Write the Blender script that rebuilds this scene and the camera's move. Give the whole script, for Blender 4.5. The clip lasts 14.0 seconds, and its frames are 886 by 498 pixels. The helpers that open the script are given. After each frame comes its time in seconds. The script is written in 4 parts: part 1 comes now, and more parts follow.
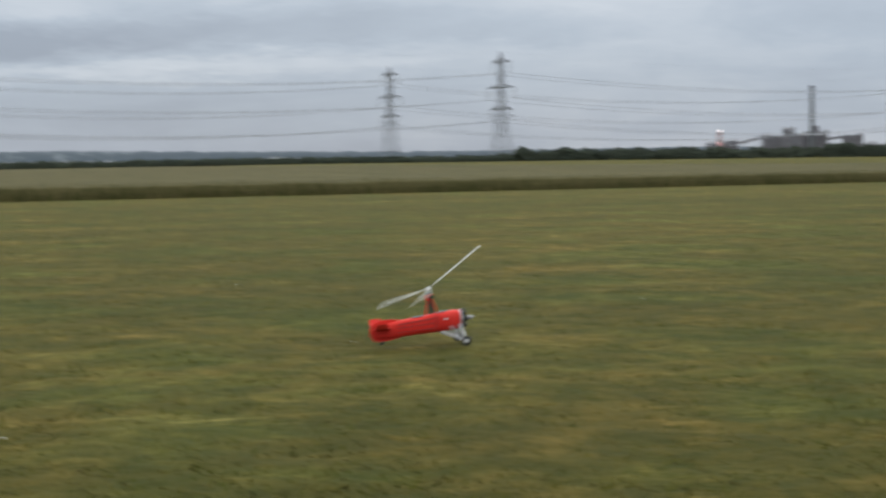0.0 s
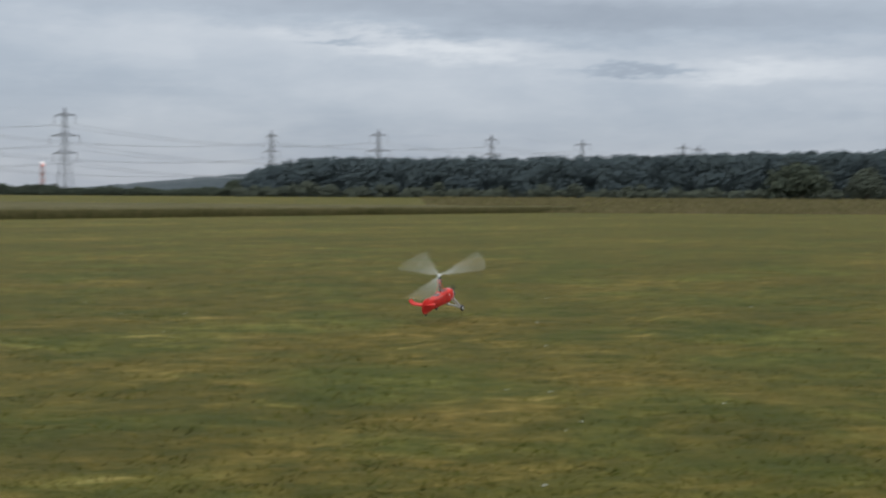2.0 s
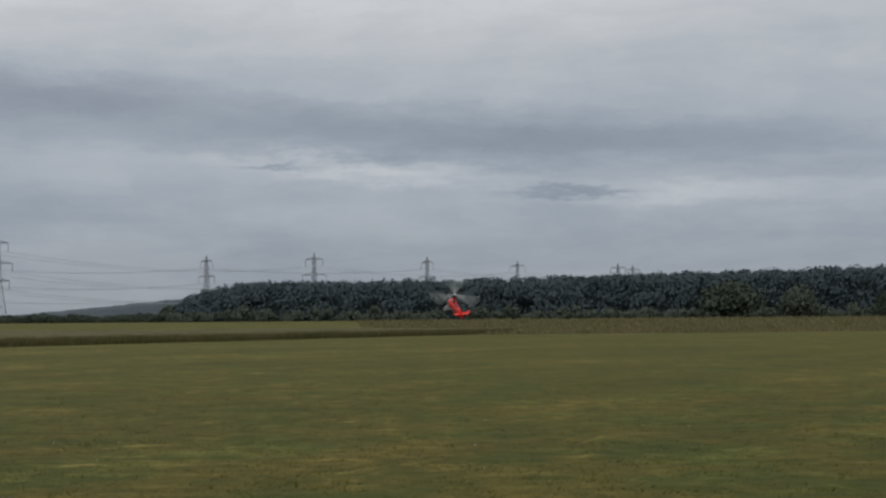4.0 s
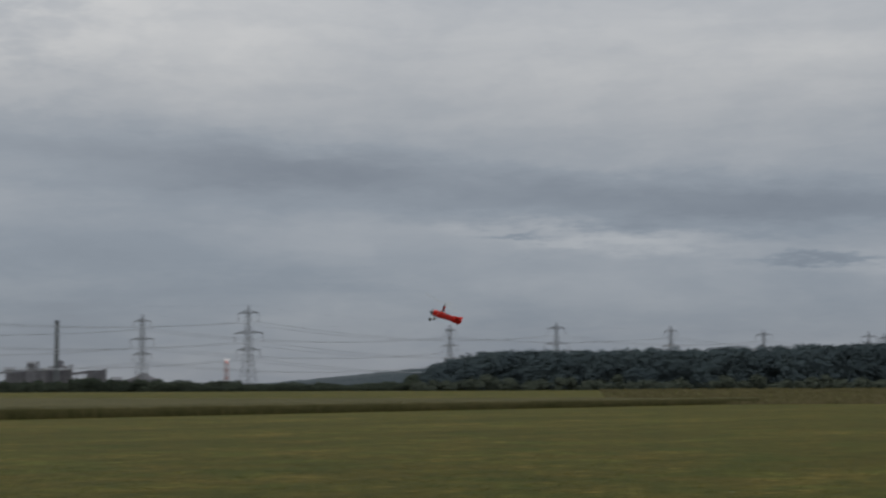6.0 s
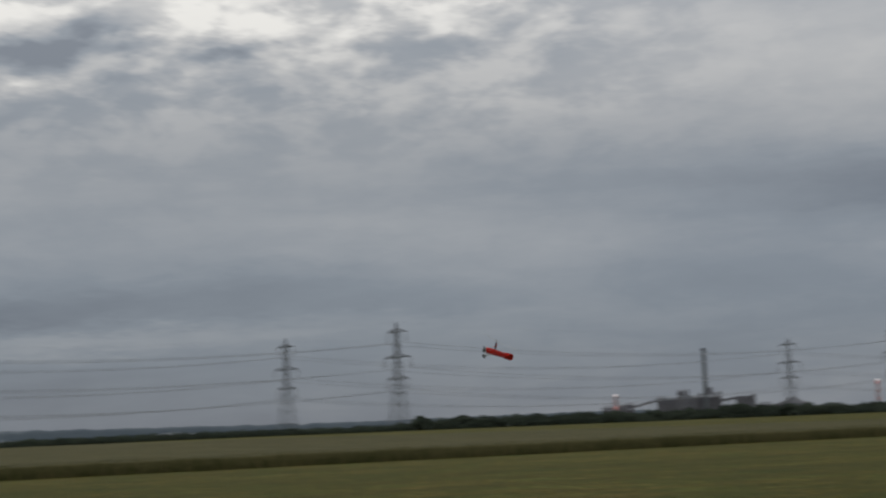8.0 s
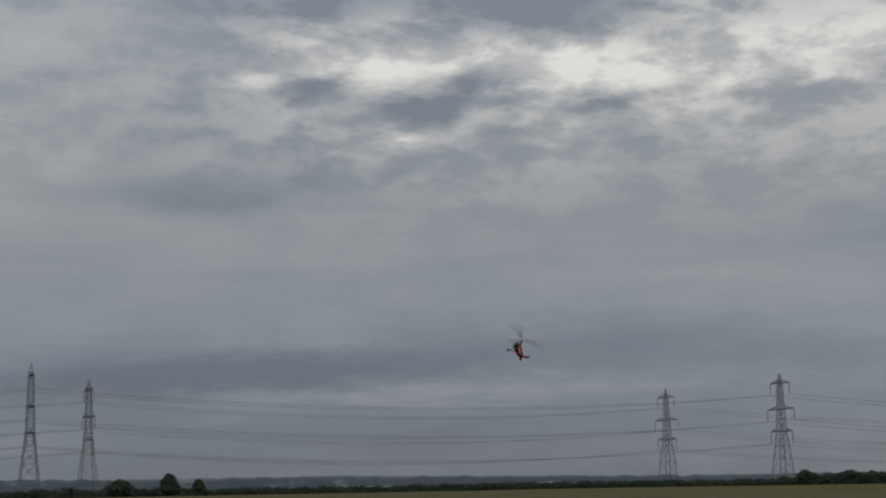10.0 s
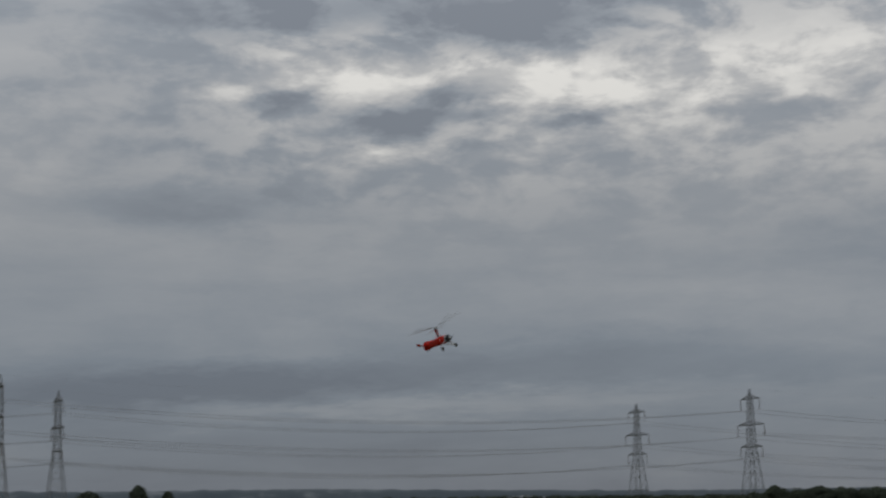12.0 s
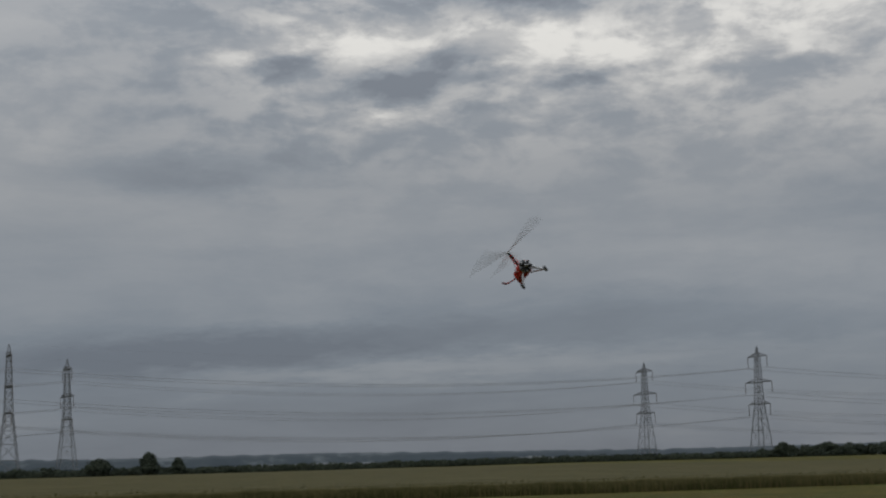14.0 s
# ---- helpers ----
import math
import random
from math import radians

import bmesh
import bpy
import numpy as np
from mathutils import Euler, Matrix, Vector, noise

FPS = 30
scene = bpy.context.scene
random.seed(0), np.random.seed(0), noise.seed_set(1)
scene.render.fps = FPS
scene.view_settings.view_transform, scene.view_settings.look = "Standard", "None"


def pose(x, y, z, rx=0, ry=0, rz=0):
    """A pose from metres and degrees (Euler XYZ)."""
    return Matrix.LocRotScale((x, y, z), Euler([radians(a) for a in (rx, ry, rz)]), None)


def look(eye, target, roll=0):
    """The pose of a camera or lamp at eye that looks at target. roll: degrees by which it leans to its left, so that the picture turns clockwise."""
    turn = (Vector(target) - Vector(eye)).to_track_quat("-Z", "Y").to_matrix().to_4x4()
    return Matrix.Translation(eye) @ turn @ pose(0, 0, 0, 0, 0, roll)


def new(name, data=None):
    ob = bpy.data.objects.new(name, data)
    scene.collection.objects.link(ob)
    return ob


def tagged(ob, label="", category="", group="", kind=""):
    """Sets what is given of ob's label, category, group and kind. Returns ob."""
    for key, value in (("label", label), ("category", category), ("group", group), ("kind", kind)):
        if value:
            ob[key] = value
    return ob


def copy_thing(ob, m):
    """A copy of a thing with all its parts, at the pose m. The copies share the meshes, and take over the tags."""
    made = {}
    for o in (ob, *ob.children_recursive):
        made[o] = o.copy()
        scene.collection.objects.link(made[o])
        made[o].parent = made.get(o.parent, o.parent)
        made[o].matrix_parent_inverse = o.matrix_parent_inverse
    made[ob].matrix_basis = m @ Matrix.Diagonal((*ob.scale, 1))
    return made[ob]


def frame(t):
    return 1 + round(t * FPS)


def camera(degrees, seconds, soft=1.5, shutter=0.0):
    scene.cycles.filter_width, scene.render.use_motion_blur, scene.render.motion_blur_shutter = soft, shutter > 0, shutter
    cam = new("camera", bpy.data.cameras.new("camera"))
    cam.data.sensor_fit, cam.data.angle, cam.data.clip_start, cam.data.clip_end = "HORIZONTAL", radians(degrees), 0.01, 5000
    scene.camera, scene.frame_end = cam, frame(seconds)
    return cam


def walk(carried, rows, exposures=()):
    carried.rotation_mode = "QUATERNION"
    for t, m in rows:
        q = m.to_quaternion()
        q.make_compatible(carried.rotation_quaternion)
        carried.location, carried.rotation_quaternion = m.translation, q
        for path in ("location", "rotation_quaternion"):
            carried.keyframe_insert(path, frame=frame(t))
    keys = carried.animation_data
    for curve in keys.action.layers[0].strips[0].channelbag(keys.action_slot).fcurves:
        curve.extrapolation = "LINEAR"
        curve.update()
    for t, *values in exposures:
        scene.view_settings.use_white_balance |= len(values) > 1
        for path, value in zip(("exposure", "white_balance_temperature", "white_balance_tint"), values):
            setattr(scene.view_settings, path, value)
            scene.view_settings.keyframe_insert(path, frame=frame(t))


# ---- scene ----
# The camera stands on the mown strip, held at head height, and follows the model.
EYE = (0.0, 0.0, 1.5)


def aim(turn, lift, lean):
    """A camera pose at EYE: degrees clockwise from +Y, up, and clockwise lean of the picture's horizon."""
    a, e = radians(turn), radians(lift)
    target = (math.sin(a) * math.cos(e), math.cos(a) * math.cos(e), EYE[2] + math.sin(e))
    return look(EYE, target, lean)


CAMROWS = [
    (0.00, -31.00, -3.08, -0.74),
    (0.50, -23.33, -3.59, 0.11),
    (1.00, -11.63, -2.57, -0.36),
    (1.50, -4.20, -2.19, 0.03),
    (2.00, 1.14, -1.85, 0.34),
    (2.20, 2.17, -1.24, 0.60),
    (4.30, 3.38, 3.06, -0.48),
    (4.50, 2.61, 3.53, -0.45),
    (5.00, 0.60, 4.21, -0.43),
    (5.50, -1.45, 4.71, -0.28),
    (6.00, -5.07, 4.88, -0.25),
    (6.50, -8.51, 4.85, -0.43),
    (7.00, -14.29, 4.95, -0.83),
    (7.50, -21.46, 5.65, -1.28),
    (8.00, -27.17, 6.22, -2.26),
    (8.50, -32.41, 6.80, -1.89),
    (9.00, -37.07, 8.02, -0.99),
    (9.20, -38.05, 8.10, -0.95),
    (11.50, -41.62, 8.58, -0.67),
    (12.00, -39.42, 8.77, -0.56),
    (12.50, -38.83, 8.94, -0.48),
    (13.00, -38.54, 8.51, 0.09),
    (13.20, -38.72, 8.13, -0.06),
    (13.50, -39.05, 7.65, -0.69),
    (14.00, -39.64, 7.47, -1.46),
]
cam = camera(30.21, 14.0, soft=2.2, shutter=0.6)
walk(cam, [(t, aim(a, e, r)) for t, a, e, r in CAMROWS],
     exposures=[(0.0, 0.68), (2.2, 0.52), (4.3, 0.0), (5.5, -0.2), (6.5, -0.28), (8.0, -0.44), (9.0, -0.62), (11.5, -0.64), (13.5, -0.68), (14.0, -0.6)])

# ---------------------------------------------------------------- light
SUN_AZ, SUN_EL = radians(-34), radians(40)
sun = new("sun", bpy.data.lights.new("sun", "SUN"))
sun.data.energy, sun.data.angle, sun.data.color = 0.5, radians(30), (1.0, 0.96, 0.9)
sun.matrix_basis = look((math.sin(SUN_AZ) * 50, math.cos(SUN_AZ) * 50, 40), (0, 0, 0))


class Net:
    """Short hand for building a node tree."""

    def __init__(self, tree):
        self.tree, self.n = tree, tree.nodes

    def link(self, a, socket):
        if isinstance(a, (int, float)):
            socket.default_value = a
        elif isinstance(a, (tuple, list)):
            socket.default_value = a
        else:
            self.tree.links.new(a, socket)

    def math(self, op, a, b=0.0, c=0.0, clamp=False):
        m = self.n.new("ShaderNodeMath")
        m.operation, m.use_clamp = op, clamp
        for s, v in zip(m.inputs, (a, b, c)):
            self.link(v, s)
        return m.outputs[0]

    def noise(self, vec, scale, detail=4.0, rough=0.55, warp=0.0):
        t = self.n.new("ShaderNodeTexNoise")
        if vec is not None:
            self.link(vec, t.inputs["Vector"])
        t.inputs["Scale"].default_value = scale
        t.inputs["Detail"].default_value = detail
        t.inputs["Roughness"].default_value = rough
        t.inputs["Distortion"].default_value = warp
        return t.outputs["Fac"]

    def ramp(self, fac, stops):
        r = self.n.new("ShaderNodeValToRGB")
        el = r.color_ramp.elements
        el[0].position, el[0].color = stops[0][0], (*stops[0][1], 1)
        el[1].position, el[1].color = stops[-1][0], (*stops[-1][1], 1)
        for p, c in stops[1:-1]:
            e = el.new(p)
            e.color = (*c, 1)
        self.link(fac, r.inputs[0])
        return r.outputs[0]

    def mix(self, fac, a, b, kind="MIX"):
        m = self.n.new("ShaderNodeMix")
        m.data_type, m.blend_type = "RGBA", kind
        self.link(fac, m.inputs[0])
        for v, s in ((a, m.inputs[6]), (b, m.inputs[7])):
            self.link((*v, 1) if isinstance(v, tuple) and len(v) == 3 else v, s)
        return m.outputs[2]

    def smooth(self, v, lo, hi):
        r = self.n.new("ShaderNodeMapRange")
        r.interpolation_type = "SMOOTHSTEP"
        self.link(v, r.inputs[0])
        r.inputs[1].default_value, r.inputs[2].default_value = lo, hi
        return r.outputs[0]

    def vec(self, x, y, z=0.0):
        c = self.n.new("ShaderNodeCombineXYZ")
        for s, v in zip(c.inputs, (x, y, z)):
            self.link(v, s)
        return c.outputs[0]


def sky():
    """An overcast evening sky: layered cloud on a flat ceiling, thin towards one side, over a clear-sky base."""
    world = bpy.data.worlds.new("sky")
    scene.world = world
    world.use_nodes = True
    net = Net(world.node_tree)
    net.n.clear()
    clear = net.n.new("ShaderNodeTexSky")
    clear.sky_type, clear.sun_disc = "NISHITA", False
    clear.sun_elevation, clear.sun_rotation = SUN_EL, SUN_AZ
    coord = net.n.new("ShaderNodeTexCoord").outputs["Generated"]
    sep = net.n.new("ShaderNodeSeparateXYZ")
    net.link(coord, sep.inputs[0])
    x, y, z = sep.outputs
    up = net.math("MAXIMUM", z, 0.0)
    depth = net.math("ADD", up, 0.15)
    u, v = net.math("DIVIDE", x, depth), net.math("DIVIDE", y, depth)
    plane = net.vec(u, v)
    az = net.math("MULTIPLY", net.math("ARCTAN2", x, y), 57.2958)
    el = net.math("MULTIPLY", net.math("ARCSINE", z), 57.2958)
    wob = net.math("SUBTRACT", net.noise(plane, 5.0, 9, 0.68), 0.5)
    wob2 = net.math("SUBTRACT", net.noise(net.vec(v, u, 3.7), 4.0, 9, 0.68), 0.5)
    azw = net.math("ADD", az, net.math("MULTIPLY", wob2, 5.0))
    elw = net.math("ADD", el, net.math("MULTIPLY", wob, 1.7))

    def bank_of(a, e, wa, we, gain, slope=0.0):
        """One cloud mass: a soft ellipse in degrees, with ragged edges."""
        da = net.math("SUBTRACT", azw, a)
        de = net.math("SUBTRACT", net.math("SUBTRACT", elw, e), net.math("MULTIPLY", da, slope))
        da, de = net.math("DIVIDE", da, wa), net.math("DIVIDE", de, we)
        q = net.math("ADD", net.math("MULTIPLY", da, da), net.math("MULTIPLY", de, de))
        return net.math("MULTIPLY", net.math("EXPONENT", net.math("MULTIPLY", q, -1.0)), gain)

    big = net.noise(plane, 1.0, 6, 0.55, 0.4)
    fine = net.noise(net.vec(net.math("MULTIPLY", az, 0.34), net.math("MULTIPLY", el, 0.72), 1.7), 1.0, 9, 0.58, 0.2)
    streak = net.noise(net.vec(net.math("MULTIPLY", az, 0.05), net.math("MULTIPLY", elw, 0.5)), 2.0, 5, 0.6)
    value = net.math("ADD", net.math("MULTIPLY", net.math("SUBTRACT", big, 0.5), 0.55), 0.5)
    value = net.math("ADD", value, net.math("MULTIPLY", net.math("SUBTRACT", streak, 0.5), 0.24))
    lumpy = net.math("ADD", net.math("MULTIPLY", net.math("MULTIPLY", net.smooth(el, 8.0, 14.0), net.smooth(net.math("MULTIPLY", az, -1.0), 12.0, 28.0)), 2.0), 0.22)
    lumpy = net.math("MULTIPLY", lumpy, net.math("SUBTRACT", 1.0, net.math("MULTIPLY", net.smooth(net.math("MULTIPLY", az, -1.0), 44.0, 52.0), 0.6)))
    value = net.math("ADD", value, net.math("MULTIPLY", net.math("MULTIPLY", net.math("SUBTRACT", net.smooth(fine, 0.38, 0.62), 0.5), 0.26), lumpy))
    for mass in CLOUDS:
        value = net.math("ADD", value, bank_of(*mass))
    value = net.math("MULTIPLY", value, 0.78)
    colour = net.ramp(value, [(0.0, (0.210, 0.240, 0.288)), (0.27, (0.288, 0.325, 0.375)), (0.47, (0.395, 0.42, 0.455)), (0.66, (0.515, 0.53, 0.548)), (0.82, (0.65, 0.66, 0.665)), (1.0, (0.81, 0.815, 0.805))])
    # overcast skies are about three times as bright overhead as at the horizon
    lift = net.math("ADD", net.math("MULTIPLY", up, 2.35), 0.78)
    cloud = net.mix(1.0, colour, net.vec(lift, lift, lift), "MULTIPLY")
    # bluer through the deeper air low down
    air = net.mix(net.smooth(el, 2.5, 11.0), (0.958, 0.996, 1.045), (1.024, 1.0, 0.970))
    air = net.mix(net.smooth(net.math("MULTIPLY", az, -1.0), 16.0, 32.0), air, net.mix(1.0, air, (1.0, 1.0, 0.996), "MULTIPLY"))
    cloud = net.mix(1.0, cloud, air, "MULTIPLY")
    blue = net.mix(1.0, clear.outputs[0], (0.08, 0.08, 0.08), "MULTIPLY")
    out = net.mix(0.95, blue, cloud)
    bg = net.n.new("ShaderNodeBackground")
    net.link(out, bg.inputs[0])
    bg.inputs[1].default_value = 1.0
    end = net.n.new("ShaderNodeOutputWorld")
    net.link(bg.outputs[0], end.inputs[0])


# cloud masses: azimuth, elevation, half width, half height (degrees), brightness, slope
CLOUDS = [
    (5, 6.3, 12, 0.8, -0.40, -0.03), (-9, 7.6, 9, 0.7, -0.26, -0.08), (0, 5.25, 5, 0.35, 0.36, -0.06), (12, 4.3, 6, 0.4, 0.22, 0), (7.9, 4.35, 2.4, 0.16, -0.45, 0),
    (-2.6, 5.35, 1.4, 0.12, -0.45, 0), (0, 11.5, 18, 2.2, 0.20, 0), (-16, 12.5, 8, 2, 0.16, 0), (-11.5, 7.7, 6, 1, -0.14, 0), (-31, 4.6, 8, 0.6, -0.16, 0),
    (-47.6, 4, 9, 0.7, -0.46, 0.03), (-42, 3.3, 9, 0.5, 0.26, 0.03), (-44, 14.6, 3.5, 0.7, 0.44, 0.05), (-41.5, 12.1, 2, 0.35, 0.42, 0.1), (-25, 15.2, 6, 1.3, 0.32, 0), (-30.5, 14.3, 1.2, 0.28, -0.30, 0.15), (-33.0, 14.6, 1.3, 0.3, -0.26, 0.1), (-26.2, 14.2, 1.8, 0.25, -0.22, -0.08), (-38.6, 12.4, 1.0, 0.25, -0.22, 0.1), (-44.5, 15.6, 1.6, 0.3, 0.2, -0.1),
    (-35, 14.6, 5, 0.9, 0.42, 0), (-31, 13.2, 4, 0.8, 0.26, 0), (-40.6, 13.4, 2.2, 0.65, -0.81, 0.12), (-45.3, 13.9, 1.7, 0.38, -0.55, 0), (-37.6, 13.5, 1.5, 0.33, -0.55, 0.1),
    (-34.2, 13.2, 1.6, 0.38, -0.60, 0.12), (-36.2, 16.8, 3.2, 1, -0.81, 0), (-39, 14.8, 3, 0.5, 0.26, 0), (-32, 14.2, 3, 0.5, 0.21, 0), (-29, 13.3, 2.5, 0.45, -0.16, 0),
    (-23.5, 8.9, 7, 1.5, -0.12, 0), (-48.6, 10.2, 4.5, 0.6, -0.30, 0), (-28, 14.4, 2.5, 0.8, 0.26, 0), (-42, 1, 17, 3.2, -0.22, 0), (-47, 17, 5, 1, -0.33, 0),
    (-20, 2.5, 9, 2.5, -0.06, 0), (-41, 17.2, 4, 0.8, -0.40, 0), (-37, 5, 8, 0.5, -0.16, 0.06), (-15, 6, 5.5, 3.5, -0.13, 0), (-2, 11, 7, 3, -0.06, 0),
    (-47.3, 14.1, 1.6, 0.3, 0.30, 0.1), (-43.6, 13.1, 1.6, 0.35, 0.35, 0.1), (-36.2, 12.2, 2.2, 0.3, 0.22, 0.05), (-27.5, 15.6, 4, 0.5, 0.08, -0.05),
    (-37, 14, 10, 3, 0.13, 0), (-51, 13.5, 4, 3, -0.10, 0), (-51, 2.5, 5, 2.2, -0.12, 0),
]
sky()


# ---------------------------------------------------------------- materials
def mat(name, stops, scale=3.0, fine=40.0, rough=0.7, metal=0.0, bump=0.3, spread=0.5, space="Object", gloss=0.5, per=0.0, depth=0.02):
    """A surface whose colour wanders over stops at two scales, with fine relief."""
    m = bpy.data.materials.new(name)
    m.use_nodes = True
    net = Net(m.node_tree)
    bsdf = net.n["Principled BSDF"]
    co = net.n.new("ShaderNodeTexCoord").outputs[space]
    a, b = net.noise(co, scale, 5, 0.6), net.noise(co, fine, 4, 0.6)
    f = net.math("ADD", net.math("MULTIPLY", a, 1 - spread), net.math("MULTIPLY", b, spread))
    if per:
        island = net.n.new("ShaderNodeNewGeometry").outputs["Random Per Island"]
        f = net.math("ADD", f, net.math("MULTIPLY", net.math("SUBTRACT", island, 0.5), per))
    f = net.smooth(f, 0.3, 0.7)
    k = len(stops) - 1
    net.link(net.ramp(f, [(i / k, c) for i, c in enumerate(stops)]), bsdf.inputs["Base Color"])
    bsdf.inputs["Metallic"].default_value = metal
    bsdf.inputs["Specular IOR Level"].default_value = gloss
    net.link(net.math("ADD", net.math("MULTIPLY", b, 0.25), rough - 0.12, clamp=True), bsdf.inputs["Roughness"])
    if bump:
        bp = net.n.new("ShaderNodeBump")
        bp.inputs["Strength"].default_value, bp.inputs["Distance"].default_value = bump, depth
        net.link(b, bp.inputs["Height"])
        net.link(bp.outputs[0], bsdf.inputs["Normal"])
    return m


def soft_leaf(m, up=0.62):
    """Leaf sprays shade as the mass that they belong to: bend their normals towards the sky."""
    net = Net(m.node_tree)
    geo = net.n.new("ShaderNodeNewGeometry").outputs["Normal"]
    mixer = net.n.new("ShaderNodeMix")
    mixer.data_type = "VECTOR"
    mixer.inputs[0].default_value = up
    net.link(geo, mixer.inputs[4])
    mixer.inputs[5].default_value = (0.0, -0.55, 0.8)
    unit = net.n.new("ShaderNodeVectorMath")
    unit.operation = "NORMALIZE"
    net.link(mixer.outputs[1], unit.inputs[0])
    net.link(unit.outputs[0], net.n["Principled BSDF"].inputs["Normal"])
    return m


def glow(name, colour, strength):
    m = bpy.data.materials.new(name)
    m.use_nodes = True
    b = m.node_tree.nodes["Principled BSDF"]
    b.inputs["Base Color"].default_value = (*colour, 1)
    b.inputs["Emission Color"].default_value = (*colour, 1)
    b.inputs["Emission Strength"].default_value = strength
    return m


# straw left by the mower lies along this direction
SW = (math.sin(radians(36.0)), math.cos(radians(36.0)))


def turf_material():
    """Mown grass: green and straw patches from metres down to tufts, faint mowing lanes, rough meadow far out."""
    m = bpy.data.materials.new("turf")
    m.use_nodes = True
    net = Net(m.node_tree)
    bsdf = net.n["Principled BSDF"]
    co = net.n.new("ShaderNodeTexCoord").outputs["Object"]
    sep = net.n.new("ShaderNodeSeparateXYZ")
    net.link(co, sep.inputs[0])
    x, y, _ = sep.outputs
    along = net.math("ADD", net.math("MULTIPLY", x, 0.53), net.math("MULTIPLY", y, 0.848))
    across = net.math("SUBTRACT", net.math("MULTIPLY", x, 0.848), net.math("MULTIPLY", y, 0.53))
    big = net.noise(co, 0.10, 4, 0.55)
    mid = net.noise(co, 0.7, 5, 0.62, 0.5)
    clump = net.noise(co, 2.6, 5, 0.62, 0.4)
    tuft = net.noise(co, 9.0, 5, 0.68, 0.3)
    fine = net.noise(co, 42.0, 4, 0.7)
    lanes = net.noise(net.vec(net.math("MULTIPLY", along, 0.03), across), 0.35, 2, 0.5)
    f = net.math("ADD", net.math("MULTIPLY", mid, 0.30), net.math("MULTIPLY", clump, 0.40))
    f = net.math("ADD", f, net.math("ADD", net.math("MULTIPLY", tuft, 0.22), net.math("MULTIPLY", fine, 0.10)))
    f = net.math("ADD", f, net.math("ADD", net.math("MULTIPLY", big, 0.22), net.math("MULTIPLY", lanes, 0.14)))
    # straw left by the mower
    swath = net.noise(net.vec(net.math("ADD", net.math("MULTIPLY", x, 0.35 * SW[0]), net.math("MULTIPLY", y, 0.35 * SW[1])), net.math("MULTIPLY", net.math("SUBTRACT", net.math("MULTIPLY", x, SW[1]), net.math("MULTIPLY", y, SW[0])), 1.0)), 1.3, 5, 0.66, 0.6)
    f = net.math("ADD", f, net.math("MULTIPLY", net.smooth(swath, 0.58, 0.78), 0.16))
    f = net.smooth(f, 0.535, 0.875)
    colour = net.ramp(f, [(0.0, (0.021, 0.027, 0.003)), (0.35, (0.043, 0.042, 0.006)), (0.62, (0.070, 0.060, 0.010)), (0.85, (0.122, 0.097, 0.024)), (1.0, (0.215, 0.166, 0.060))])
    kinds = net.noise(co, 0.42, 4, 0.6, 0.5)
    tint = net.ramp(net.smooth(kinds, 0.32, 0.68), [(0.0, (0.82, 1.02, 0.80)), (0.5, (1.02, 0.97, 0.82)), (1.0, (1.15, 0.97, 0.85))])
    colour = net.mix(1.0, colour, tint, "MULTIPLY")
    net.link(colour, bsdf.inputs["Base Color"])
    bsdf.inputs["Sheen Weight"].default_value, bsdf.inputs["Sheen Roughness"].default_value = 0.12, 0.4
    bsdf.inputs["Sheen Tint"].default_value = (0.72, 0.68, 0.30, 1)
    bsdf.inputs["Roughness"].default_value = 0.9
    bsdf.inputs["Specular IOR Level"].default_value = 0.04
    bp = net.n.new("ShaderNodeBump")
    bp.inputs["Strength"].default_value, bp.inputs["Distance"].default_value = 0.5, 0.04
    net.link(net.math("ADD", net.math("MULTIPLY", tuft, 0.7), net.math("MULTIPLY", fine, 0.3)), bp.inputs["Height"])
    net.link(bp.outputs[0], bsdf.inputs["Normal"])
    return m


TURF = turf_material()
BLADES = soft_leaf(mat("grass blades", [(0.048, 0.056, 0.005), (0.074, 0.073, 0.010), (0.125, 0.105, 0.03)], 0.9, 6.0, 0.8, bump=0, per=0.4, gloss=0.05))
CROP = mat("ripening barley", [(0.056, 0.053, 0.020), (0.084, 0.075, 0.031), (0.112, 0.095, 0.042)], 0.15, 3.0, 0.85, bump=0.8, depth=0.1, gloss=0.04)
STALK = mat("barley stalks", [(0.058, 0.061, 0.020), (0.092, 0.088, 0.032), (0.14, 0.12, 0.05)], 0.3, 4.0, 0.85, bump=0, per=0.6, gloss=0.04)
ROUGHGRASS = mat("rough grass", [(0.12, 0.112, 0.05), (0.185, 0.16, 0.078), (0.26, 0.215, 0.115)], 0.12, 1.5, 0.9, bump=0.8, depth=0.1, gloss=0.04)
# leaf green is shifted to blue: distance haze put into the colour
LEAF = soft_leaf(mat("haze-blue leaves", [(0.068, 0.089, 0.096), (0.075, 0.097, 0.100), (0.083, 0.105, 0.102)], 0.08, 0.7, 0.75, bump=0, per=0.2, gloss=0.04), 0.8)
HEDGE = soft_leaf(mat("hedge leaves", [(0.048, 0.059, 0.043), (0.061, 0.073, 0.051), (0.076, 0.088, 0.058)], 0.06, 0.7, 0.8, bump=0, per=0.4, gloss=0.04))
SHRUB = soft_leaf(mat("pale shrub leaves", [(0.072, 0.084, 0.064), (0.086, 0.098, 0.072), (0.100, 0.112, 0.080)], 0.06, 0.7, 0.8, bump=0, per=0.3, gloss=0.04))
BARK = mat("bark", [(0.04, 0.03, 0.022), (0.09, 0.07, 0.05)], 1.0, 9.0, 0.9)
